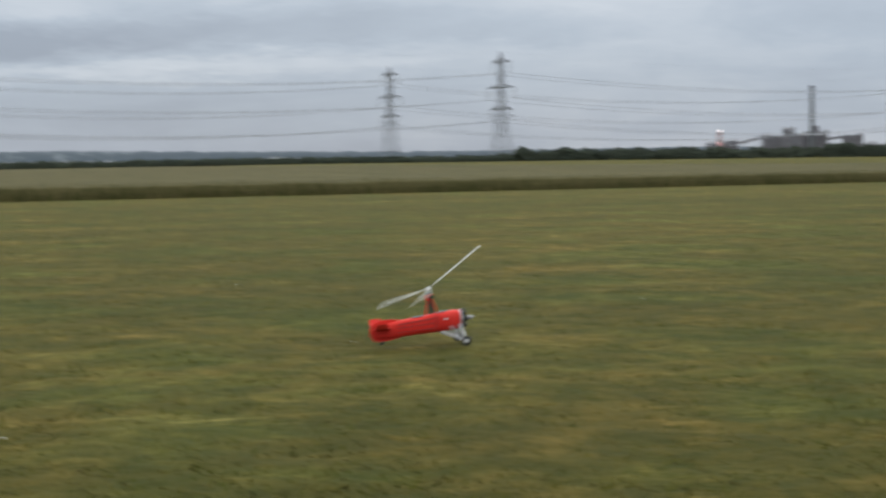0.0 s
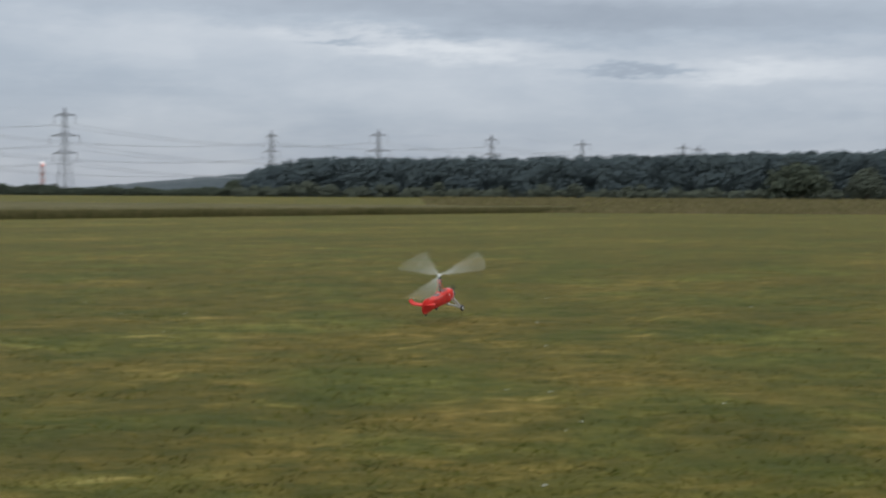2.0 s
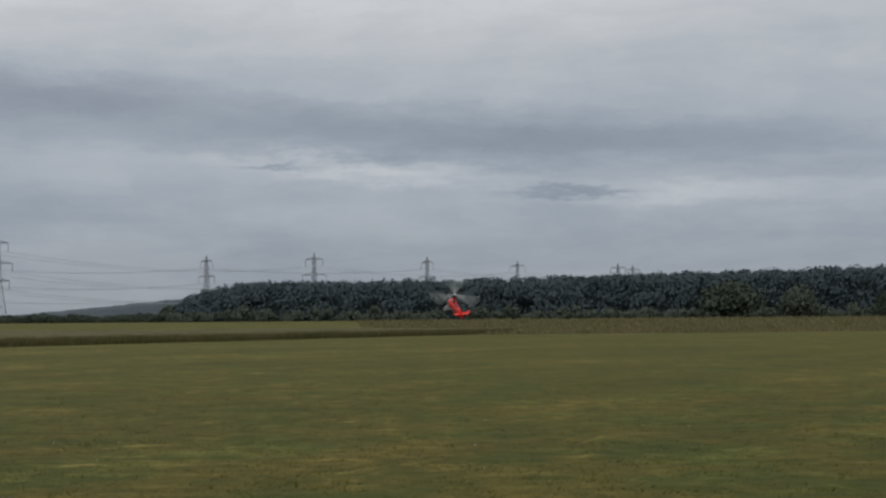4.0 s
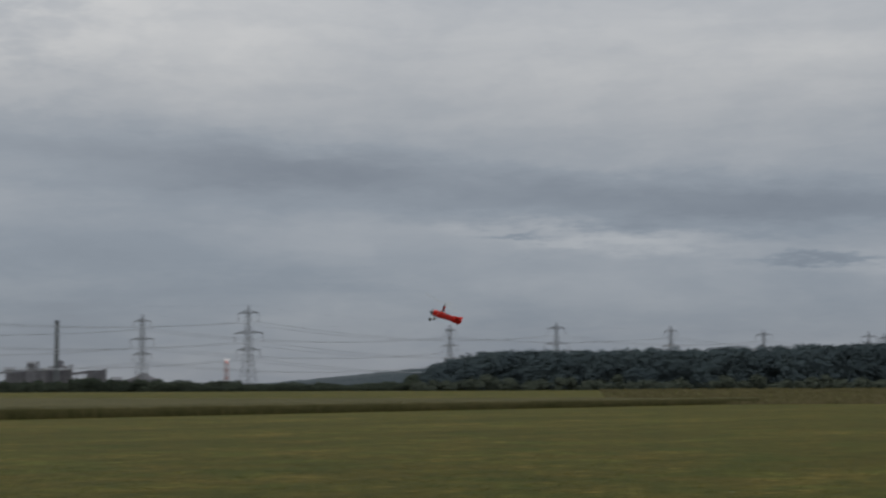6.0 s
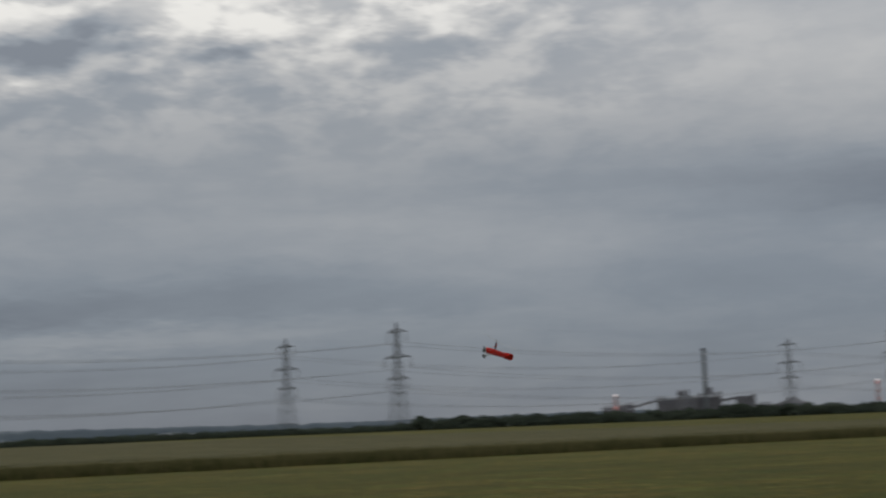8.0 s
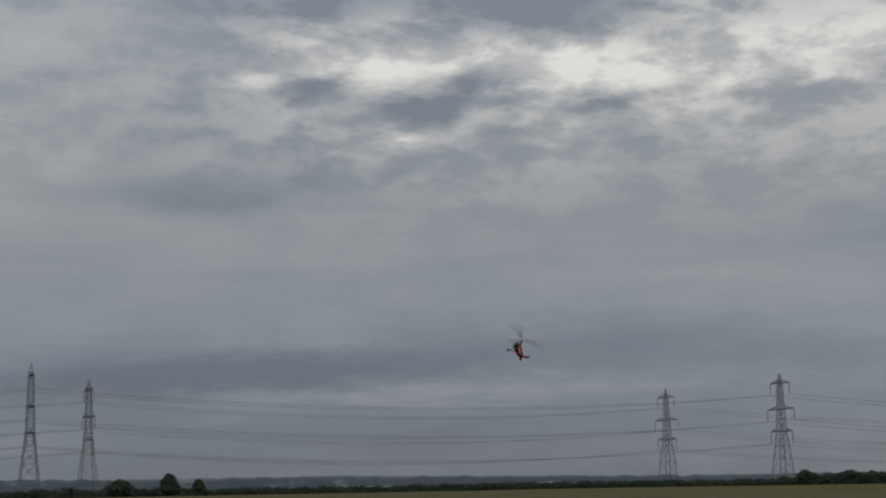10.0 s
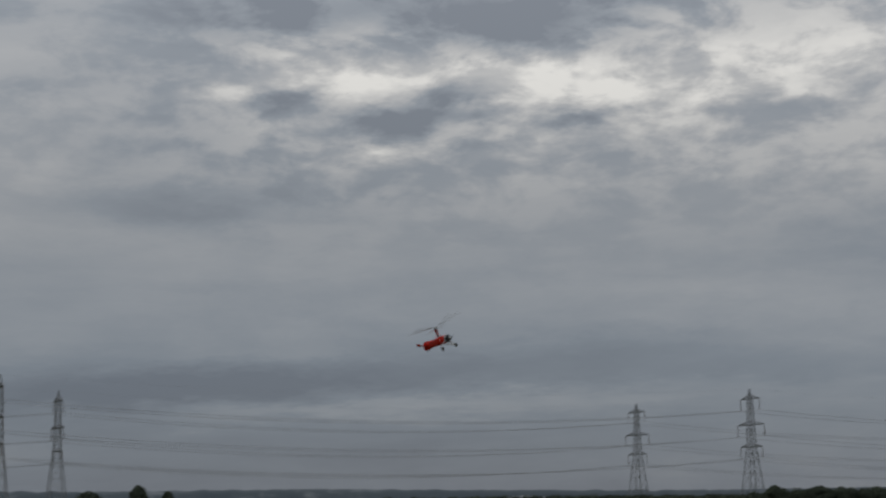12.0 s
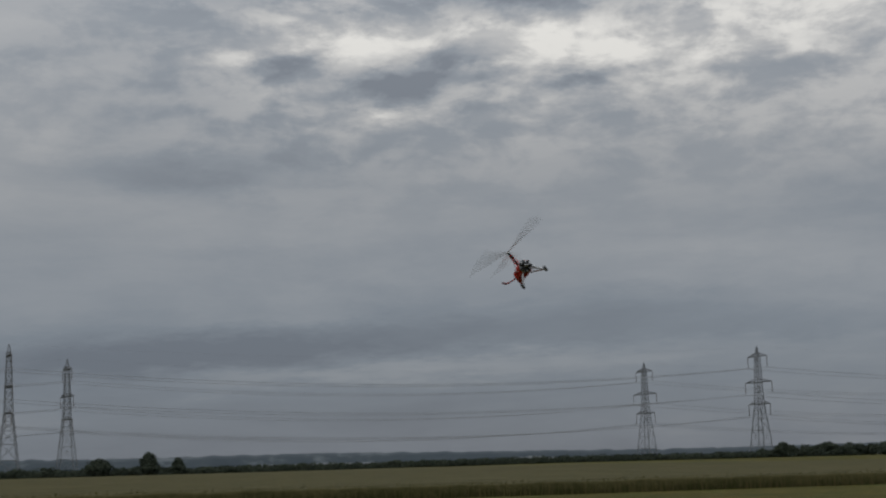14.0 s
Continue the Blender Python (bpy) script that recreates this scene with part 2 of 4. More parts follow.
# far hill and ridges: aerial haze is painted into these blue-grey base colours
HAZEWOOD = mat("haze-blued wooded hill", [(0.022, 0.035, 0.041), (0.029, 0.044, 0.050), (0.040, 0.055, 0.058)], 0.01, 0.09, 0.95, bump=0.5, depth=3.0)
HAZELAND = mat("distant fields", [(0.032, 0.049, 0.062), (0.042, 0.060, 0.073), (0.056, 0.074, 0.085), (0.17, 0.19, 0.20)], 0.004, 0.02, 0.95, bump=0)
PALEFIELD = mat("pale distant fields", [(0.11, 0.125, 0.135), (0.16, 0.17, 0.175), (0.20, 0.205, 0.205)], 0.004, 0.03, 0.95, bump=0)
# haze before the towers is mixed into this pale, slightly blue steel grey
STEEL = mat("galvanised steel", [(0.17, 0.178, 0.19), (0.22, 0.228, 0.24), (0.27, 0.278, 0.29)], 0.2, 3.0, 0.6, 0.2, bump=0)
CABLE = mat("aluminium conductor", [(0.32, 0.33, 0.35), (0.40, 0.41, 0.43)], 0.05, 1.0, 0.6, 0.3, bump=0)
INSUL = mat("brown glazed insulator", [(0.16, 0.14, 0.13), (0.22, 0.19, 0.17)], 1.0, 6.0, 0.4, bump=0)
CONCRETE = mat("weathered concrete", [(0.15, 0.155, 0.165), (0.20, 0.20, 0.205), (0.26, 0.25, 0.25)], 0.03, 0.3, 0.9, bump=0.3)
CLADDING = mat("grey cladding", [(0.15, 0.148, 0.165), (0.20, 0.192, 0.205), (0.26, 0.245, 0.25)], 0.03, 0.25, 0.8, bump=0.2)
STACK = mat("stack concrete", [(0.12, 0.13, 0.14), (0.17, 0.18, 0.18)], 0.05, 0.4, 0.9, bump=0.2)
SPOIL = mat("spoil heap", [(0.12, 0.12, 0.13), (0.19, 0.18, 0.18)], 0.03, 0.3, 0.95, bump=0.5)
PINK = mat("red and white mast paint", [(0.45, 0.28, 0.27), (0.60, 0.42, 0.40)], 0.1, 0.8, 0.8, bump=0)
WHITELAMP = glow("white warning lamp", (1.0, 0.88, 0.86), 0.45)
REDLAMP = glow("red warning lamp", (1.0, 0.42, 0.38), 0.35)
RED = mat("red foam paint", [(0.52, 0.022, 0.016), (0.64, 0.030, 0.020), (0.72, 0.046, 0.030)], 6.0, 60.0, 0.6, bump=0.1, depth=0.002, gloss=0.2)
DARKRED = mat("dark red trim", [(0.20, 0.012, 0.010), (0.28, 0.02, 0.014)], 8.0, 60.0, 0.6, bump=0)
BLADE = mat("white rotor blade", [(0.30, 0.305, 0.26), (0.36, 0.365, 0.31), (0.41, 0.415, 0.36)], 6.0, 50.0, 0.5, bump=0)
SILVER = mat("silver paint", [(0.45, 0.45, 0.45), (0.58, 0.58, 0.58)], 10.0, 60.0, 0.4, 0.4, bump=0)
BLACK = mat("black plastic", [(0.012, 0.012, 0.013), (0.03, 0.03, 0.03)], 10.0, 80.0, 0.5, bump=0)
WHITE = mat("white plastic", [(0.62, 0.62, 0.60), (0.75, 0.75, 0.73)], 10.0, 60.0, 0.5, bump=0)


# ---------------------------------------------------------------- mesh helpers
def mesh_of(name, bm, material, smooth=False):
    me = bpy.data.meshes.new(name)
    bm.to_mesh(me)
    bm.free()
    me.materials.append(material)
    if smooth:
        me.shade_smooth()
    return me


def part(name, bm, material, parent=None, label="", smooth=False):
    ob = new(name, mesh_of(name, bm, material, smooth))
    ob.parent = parent
    return tagged(ob, label)


def cloud_mesh(name, verts, faces, material):
    """One mesh from numpy arrays: verts n x 3, faces m x 4 or m x 3."""
    me = bpy.data.meshes.new(name)
    verts, faces = np.asarray(verts, dtype=np.float32), np.asarray(faces, dtype=np.int32)
    k = faces.shape[1]
    me.vertices.add(len(verts))
    me.vertices.foreach_set("co", verts.ravel())
    me.loops.add(faces.size)
    me.loops.foreach_set("vertex_index", faces.ravel())
    me.polygons.add(len(faces))
    me.polygons.foreach_set("loop_start", np.arange(len(faces), dtype=np.int32) * k)
    me.materials.append(material)
    me.update(calc_edges=True)
    return new(name, me)


def bar(bm, a, b, r, r2=None, sides=4):
    """A straight strut from a to b."""
    a, b = Vector(a), Vector(b)
    d = b - a
    m = Matrix.Translation((a + b) / 2) @ d.to_track_quat("Z", "Y").to_matrix().to_4x4()
    bmesh.ops.create_cone(bm, cap_ends=True, segments=sides, radius1=r, radius2=r if r2 is None else r2, depth=d.length, matrix=m)


def box(bm, x0, x1, y0, y1, z0, z1):
    m = Matrix.LocRotScale(((x0 + x1) / 2, (y0 + y1) / 2, (z0 + z1) / 2), None, (x1 - x0, y1 - y0, z1 - z0))
    return bmesh.ops.create_cube(bm, size=1.0, matrix=m)["verts"]


def loft(bm, rings, cap=True):
    """Skin between rings of equal point counts."""
    vs = [[bm.verts.new(p) for p in r] for r in rings]
    n = len(vs[0])
    for a, b in zip(vs, vs[1:]):
        for i in range(n):
            bm.faces.new((a[i], a[(i + 1) % n], b[(i + 1) % n], b[i]))
    if cap:
        bm.faces.new(list(reversed(vs[0])))
        bm.faces.new(vs[-1])
    bmesh.ops.recalc_face_normals(bm, faces=bm.faces)


def polar(a, d, z=0.0):
    return Vector((math.sin(radians(a)) * d, math.cos(radians(a)) * d, z))


# ---------------------------------------------------------------- ground
def land(x, y):
    """Height of the land: level by the strip, rising about a metre towards the wood and the far hedge."""
    r, a = math.hypot(x, y), math.degrees(math.atan2(x, y))

    def ease(q):
        q = min(1.0, max(0.0, q))
        return q * q * (3 - 2 * q)
    return 1.1 * ease((r - 150) / 240) * ease((a + 52) / 18) * ease((120 - a) / 30)


def turf_relief(x, y, r):
    """Shallow hollows and tussocks of the mown sheet, kept just under the wheels."""
    if r > 90:
        return 0.0
    h = 0.55 * noise.noise(Vector((x * 1.1, y * 1.1, 0))) + 0.7 * noise.noise(Vector((x * 3.1, y * 3.1, 4))) + 0.5 * noise.noise(Vector((x * 8.0, y * 8.0, 8)))
    return (0.014 * h - 0.014) * min(1.0, (90 - r) / 40)


def ground():
    """One sheet from under the camera to the horizon, fine where the mown strip lies open to view."""
    radii, r = [1.0, 2.0, 3.2, 4.4], 5.0
    while r < 4600:
        radii.append(r)
        r *= 1.0085 if r < 45 else 1.03 if r < 460 else 1.16
    radii.append(4600.0)
    turns, a = [], -180.0
    while a < 180 - 1e-6:
        turns.append(a)
        a += 0.25 if -58 <= a < 28 else 4.0
    n = len(turns)
    verts, faces = [(0, 0, 0)], []
    for r in radii:
        for a in turns:
            x, y = r * math.sin(radians(a)), r * math.cos(radians(a))
            verts.append((x, y, land(x, y) + turf_relief(x, y, r)))
    for k in range(n):
        faces.append((0, 1 + (k + 1) % n, 1 + k))
    for i in range(len(radii) - 1):
        o, p = 1 + i * n, 1 + (i + 1) * n
        for k in range(n):
            faces.append((o + k, o + (k + 1) % n, p + (k + 1) % n, p + k))
    me = bpy.data.meshes.new("ground")
    me.from_pydata(verts, [], faces)
    me.materials.append(TURF)
    me.shade_smooth()
    tagged(new("ground", me), "mown grass airstrip in green and straw patches", "ground", kind="structure")


def tufts():
    """Grass tufts on the near part of the strip, thinning with distance."""
    rng = np.random.default_rng(4)
    n = 20000
    a = np.radians(rng.uniform(-56, 26, n))
    d = 6.0 * (38.0 / 6.0) ** rng.uniform(0, 1, n)
    cx, cy = np.sin(a) * d, np.cos(a) * d
    thick = np.array([noise.noise(Vector((x * 0.9, y * 0.9, 5.0))) for x, y in zip(cx, cy)])
    keep = thick > rng.uniform(-0.9, 0.25, n)
    cx, cy = cx[keep], cy[keep]
    m, k = len(cx), 4
    px = np.repeat(cx, k) + rng.normal(0, 0.07, m * k)
    py = np.repeat(cy, k) + rng.normal(0, 0.07, m * k)
    h = rng.uniform(0.0, 0.014, m * k)
    w = rng.uniform(0.006, 0.014, m * k)
    t = rng.uniform(0, np.pi, m * k)
    lx, ly = rng.normal(0, 0.06, m * k), rng.normal(0, 0.06, m * k)
    dx, dy = np.cos(t) * w, np.sin(t) * w
    z0 = np.full(m * k, -0.04)
    v = np.stack([np.stack([px - dx, py - dy, z0], 1), np.stack([px + dx, py + dy, z0], 1), np.stack([px + lx, py + ly, h], 1)], 1).reshape(-1, 3)
    f = np.arange(m * k * 3).reshape(-1, 3)
    tagged(cloud_mesh("grass_tufts", v, f, BLADES), "short uneven green and straw grass tufts", "grass", kind="stuff")


def clover():
    """A few pale flower heads and cut stems lying in the grass."""
    rng = np.random.default_rng(9)
    bm = bmesh.new()
    for _ in range(26):
        p = polar(rng.uniform(-50, 20), rng.uniform(7, 24), 0.03)
        bmesh.ops.create_icosphere(bm, subdivisions=1, radius=rng.uniform(0.005, 0.011), matrix=Matrix.LocRotScale(p, None, (1.4, 1.0, 0.6)))
    ob = part("clover_heads", bm, BLADE)
    tagged(ob, "pale clover heads scattered in the grass", "flowers", kind="stuff")


FOOT0, FOOT1 = Vector((-98, -24, 0)), Vector((16, 158.2, 0))
ALONG = (FOOT1 - FOOT0).normalized()
BACK = Vector((-ALONG.y, ALONG.x, 0))


def crop():
    """Standing barley, a block with an uneven top and a stalky edge towards the strip."""
    rng = np.random.default_rng(2)
    length = (FOOT1 - FOOT0).length
    ws = [0, 0.0, 0.15, 0.5, 1, 2, 4, 7, 11, 16, 24, 34, 48, 66, 90, 120, 160, 210, 270, 340, 420]
    cols = int(length / 0.8)
    verts, faces = [], []
    for j, w in enumerate(ws):
        for i in range(cols + 1):
            s = length * i / cols
            wob = 0.35 * noise.noise(Vector((s * 0.35, 0, 1))) + 0.15 * noise.noise(Vector((s * 1.6, 0, 2)))
            # the block fans out behind, so that it still closes the view at its far end
            p = FOOT0 + ALONG * (s - 0.25 * w) + BACK * (w + wob * (1 if j < 6 else 0))
            z = 0.0 if j == 0 else 0.57 + 0.07 * noise.noise(Vector((s * 0.5, w * 0.5, 0))) + 0.04 * noise.noise(Vector((s * 2.3, w * 2.3, 4))) - (0.08 if j == 1 else 0)
            verts.append((p.x, p.y, z + land(p.x, p.y)))
    r = cols + 1
    for j in range(len(ws) - 1):
        for i in range(cols):
            faces.append((j * r + i, j * r + i + 1, (j + 1) * r + i + 1, (j + 1) * r + i))
    body = cloud_mesh("crop_field", verts, faces, CROP)
    tagged(body, "ripening barley field standing beside the mown strip", "crop", kind="stuff")
    # stalks and ears along the edge, and ears over the front rows
    n = 30000
    s, w = rng.uniform(0, length, n), rng.exponential(2.5, n) - 0.5
    edge = w < 0.15
    wob = np.array([0.35 * noise.noise(Vector((a * 0.35, 0, 1))) + 0.15 * noise.noise(Vector((a * 1.6, 0, 2))) for a in s])
    px = FOOT0.x + ALONG.x * s + BACK.x * (w + wob)
    py = FOOT0.y + ALONG.y * s + BACK.y * (w + wob)
    top = 0.57 + rng.normal(0.03, 0.06, n) - np.where(edge, rng.uniform(0, 0.25, n), 0)
    base = np.where(edge, -0.01, 0.4)
    wd = rng.uniform(0.012, 0.035, n)
    lean = rng.normal(0, 0.06, (n, 2))
    v = np.stack([np.stack([px - wd * ALONG.x, py - wd * ALONG.y, base], 1), np.stack([px + wd * ALONG.x, py + wd * ALONG.y, base], 1),
                  np.stack([px + lean[:, 0], py + lean[:, 1], top], 1)], 1).reshape(-1, 3)
    tagged(cloud_mesh("crop_edge_stalks", v, np.arange(n * 3).reshape(-1, 3), STALK), "shaded barley stalks along the field edge", "crop", kind="stuff")


def rough_strip():
    """Tawny uncut grass between the strip's far end and the wood."""
    rng = np.random.default_rng(12)
    n = 26000
    q = rng.uniform(0, 1, n)
    x = rng.uniform(2, 230, n)
    y = 150 + 0.05 * x + q * q * 230
    z = np.array([land(*p) for p in zip(x, y)])
    h = rng.uniform(0.15, 0.5, n) * (0.7 + 0.6 * rng.uniform(0, 1, n))
    w = rng.uniform(0.1, 0.3, n) * (0.6 + q)
    t = rng.uniform(-0.6, 0.6, n)
    dx, dy = np.cos(t) * w, np.sin(t) * w
    v = np.stack([np.stack([x - dx, y - dy, z - 0.04], 1), np.stack([x + dx, y + dy, z - 0.04], 1), np.stack([x + rng.normal(0, .1, n), y, z + h], 1)], 1).reshape(-1, 3)
    tagged(cloud_mesh("rough_grass", v, np.arange(n * 3).reshape(-1, 3), ROUGHGRASS), "tawny uncut grass before the wood", "grass", kind="stuff")


ground()
tufts()
clover()
crop()
rough_strip()


# ---------------------------------------------------------------- trees
def leaves(rng, centres, radii, count, size):
    """Leaf clumps: random quads in shells round centres. Returns verts and faces."""
    n = len(centres) * count
    c, r = np.repeat(centres, count, 0), np.repeat(radii, count, 0)
    d = rng.normal(0, 1, (n, 3))
    d /= np.linalg.norm(d, axis=1)[:, None]
    d[:, 2] = np.abs(d[:, 2]) - 0.5 * (rng.uniform(0, 1, n) < 0.35)
    p = c + d * r * rng.uniform(0.70, 1.18, (n, 1))
    out = d + rng.normal(0, 0.5, (n, 3))
    a = np.cross(out, rng.normal(0, 1, (n, 3)))
    a /= np.linalg.norm(a, axis=1)[:, None] + 1e-9
    b = np.cross(out, a)
    b /= np.linalg.norm(b, axis=1)[:, None] + 1e-9
    s = size * rng.uniform(0.6, 1.4, (n, 1))
    v = np.stack([p - a * s - b * s * 0.6, p + a * s - b * s * 0.7, p + a * s * 0.9 + b * s, p - a * s + b * s * 0.8], 1).reshape(-1, 3)
    return v, np.arange(n * 4).reshape(-1, 4)


def crown_points(rng, x, y, height, width, low, lumps, fat=1.0):
    """Lump centres and radii of one crown standing at x, y."""
    cs, rs = [], []
    for n in range(lumps):
        q = (1.0, 0.0, 0.1)[n] if n < 3 else rng.uniform(0, 1)
        spread = width * 0.5 * math.sqrt(max(0.05, 1 - (2 * q - 0.8) ** 2))
        a = rng.uniform(0, 6.283)
        k = rng.uniform(0.2, 0.75)
        r = width * rng.uniform(0.20, 0.30) * fat
        top = height - r * 0.85
        cs.append((x + math.cos(a) * spread * k, y + math.sin(a) * spread * k, low + r * 0.5 + (top - low - r * 0.5) * q))
        rs.append((r, r, r * 0.9))
    return cs, rs


def wood_height(a):
    """Crown-top elevation of the wood, degrees, along its length."""
    rise = 0.62 * min(1.0, max(0.0, (a + 5.6) / 2.2)) ** 0.6
    return 0.68 + rise + 0.014 * max(0.0, min(a, 16.0)) + 0.010 * max(0.0, a - 8.0)


def wood():
    rng = np.random.default_rng(21)
    cs, rs = [], []
    for row in range(5):
        a = -5.3 + 0.15 * row
        while a < 27:
            d = 405 + 22 * row + rng.uniform(-7, 7)
            h = 1.5 + d * math.tan(radians(wood_height(a))) * (0.95 + 0.015 * row + rng.uniform(-0.045, 0.045))
            w = rng.uniform(6, 9)
            p = polar(a, d)
            c, r = crown_points(rng, p.x, p.y, h, w, 0.0, 26 if row < 2 else 10, 1.3)
            cs += c
            rs += r
            a += math.degrees(w * 0.62 / d)
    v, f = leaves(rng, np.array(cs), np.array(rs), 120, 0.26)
    tagged(cloud_mesh("wood", v, f, LEAF), "dense dark wood beyond the airfield, leaves tinted for haze", "woodland", kind="stuff")


def scrub(name, rng, rows, label, material=None, count=95, size=0.20):
    """A run of shrubs: rows of azimuth, distance, height, width."""
    cs, rs = [], []
    for a, d, h, w in rows:
        p = polar(a, d)
        c, r = crown_points(rng, p.x, p.y, h, w, land(p.x, p.y) - 0.3, 8)
        cs += c
        rs += r
    v, f = leaves(rng, np.array(cs), np.array(rs), count, size)
    tagged(cloud_mesh(name, v, f, material or HEDGE), label, "hedge", kind="stuff")


def hedge_height(a):
    """Crown-top elevation of the hedge in degrees."""
    e = 0.22 + 0.10 * noise.noise(Vector((a * 0.55, 3.0, 0))) + 0.10 * noise.noise(Vector((a * 1.7, 7.0, 0)))
    if -28 < a < -12:
        e += 0.13
    if a < -29:
        e -= 0.08
    return max(0.08, e)


def hedges():
    rng = np.random.default_rng(31)
    rows, a = [], -72.0
    while a < -4.6:
        d = rng.uniform(432, 450)
        h = 1.5 + d * math.tan(radians(hedge_height(a))) * rng.uniform(0.75, 1.08)
        w = rng.uniform(3.0, 6.0)
        rows.append((a, d, h, w))
        a += math.degrees(w * 0.36 / d)
    scrub("hedgerow", rng, rows, "low dark hedgerow along the far field edge")
    rows, a = [], -6.0
    while a < 27:
        d = rng.uniform(385, 396)
        h = 1.1 + rng.uniform(1.6, 3.4) * (1.0 + 0.5 * noise.noise(Vector((a * 0.7, 1.0, 0))))
        w = rng.uniform(3.5, 7.0)
        rows.append((a, d, h, w))
        a += math.degrees(w * 0.7 / d)
    scrub("wood_edge_shrubs", rng, rows, "lighter green shrubs along the foot of the wood", SHRUB)


def tree(a, d, h, w, label, seed, low=0.18, material=None):
    """A single tree: tapered trunk with limbs, and a crown of leaf clumps."""
    rng = np.random.default_rng(seed)
    root = new("tree")
    foot = polar(a, d)
    foot.z = land(foot.x, foot.y)
    h -= foot.z
    root.matrix_basis = Matrix.Translation(foot)
    bm = bmesh.new()
    bar(bm, (0, 0, -0.1), (0, 0, h * 0.5), w * 0.045, w * 0.025, 8)
    for k in range(7):
        t = 6.283 * k / 7 + rng.uniform(-0.3, 0.3)
        z = h * rng.uniform(0.25, 0.5)
        bar(bm, (0, 0, z), (math.cos(t) * w * 0.3, math.sin(t) * w * 0.3, z + h * rng.uniform(0.15, 0.3)), w * 0.018, w * 0.006, 6)
    part("trunk", bm, BARK, root)
    c, r = crown_points(rng, 0, 0, h, w, h * low, 22)
    v, f = leaves(rng, np.array(c), np.array(r), 150, max(0.2, w * 0.026))
    crown = cloud_mesh("crown", v, f, material or HEDGE)
    crown.parent = root
    tagged(root, label, "tree")
    return root


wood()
hedges()
tree(13.4, 372, 9.0, 13.5, "broad brownish-green tree before the edge of the wood", 51, 0.03, HEDGE)
tree(15.6, 380, 8.2, 9.0, "rounded pale green tree before the edge of the wood", 52, 0.03, SHRUB)
tree(18.6, 378, 7.0, 8.0, "rounded green tree before the edge of the wood", 57, 0.03, HEDGE)
tree(-6.15, 425, 5.2, 7.0, "dark round bush-like tree at the end of the wood", 58, 0.0)
tree(-28.22, 436, 4.9, 4.6, "small round tree standing above the hedge", 53, 0.1)
tree(-49.91, 425, 6.2, 6.0, "rounded field tree among hedge bushes", 54, 0.1)
tree(-51.6, 428, 5.0, 7.0, "low spreading tree among hedge bushes", 55, 0.05)
tree(-48.9, 430, 4.8, 3.6, "small bushy tree beside the hedge", 56, 0.05)


def ridge(name, a0, a1, d, profile, material, label, wood_bump=1.0):
    """A far rise of land: an earth bank with depth, its crest broken by woods."""
    n = 360
    verts, faces = [], []
    for i in range(n + 1):
        a = a0 + (a1 - a0) * i / n
        top = profile(a) + wood_bump * (noise.noise(Vector((a * 2.0, d * 0.01, 0))) + 0.6 * noise.noise(Vector((a * 7.0, d * 0.01, 5))))
        for dd, zz in ((d - 40, -1.0), (d, max(0.3, top * 0.75)), (d + 30, max(0.5, top)), (d + 300, -1.0)):
            verts.append(tuple(polar(a, dd, zz)))
    for i in range(n):
        for k in range(3):
            o = i * 4 + k
            faces.append((o, o + 4, o + 5, o + 1))
    tagged(cloud_mesh(name, verts, faces, material), label, "hill", kind="structure")


ridge("backdrop_hill", -13, 3, 1500, lambda a: 1.5 + 26.2 * (0.16 + 0.66 * min(1, max(0, (a + 12) / 7))), HAZEWOOD, "hazy wooded rise behind the wood's end", 1.3)
ridge("backdrop_ridge", -75, -20, 3000, lambda a: 20 + 7 * min(1.0, max(0.0, (-a - 34) / 10)) + 4 * noise.noise(Vector((a * 0.15, 0, 0))), HAZELAND, "distant ridge of fields and woods in haze-painted blue-grey", 2.5)
ridge("backdrop_ridge_far", -78, 30, 3900, lambda a: 14 + 6 * noise.noise(Vector((a * 0.08, 4, 0))), HAZELAND, "distant low land in haze-painted blue-grey", 2.5)


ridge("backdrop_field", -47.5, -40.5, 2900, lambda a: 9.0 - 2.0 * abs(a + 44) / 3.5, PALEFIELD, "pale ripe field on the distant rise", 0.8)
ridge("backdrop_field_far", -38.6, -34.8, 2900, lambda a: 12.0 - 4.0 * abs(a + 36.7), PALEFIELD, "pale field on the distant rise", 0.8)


# ---------------------------------------------------------------- power lines
H = 50.6
LEVELS = ((24.6, 9.0, 1.6), (34.4, 11.2, 1.27), (46.0, 8.0, 0.9))


def half_width(z):
    """Half width of the tower's square body at height z."""
    if z < 24.6:
        return 4.1 + (1.6 - 4.1) * z / 24.6
    if z < 46.0:
        return 1.6 + (0.9 - 1.6) * (z - 24.6) / 21.4
    return max(0.1, 0.62 * (H - z) / (H - 47.4))


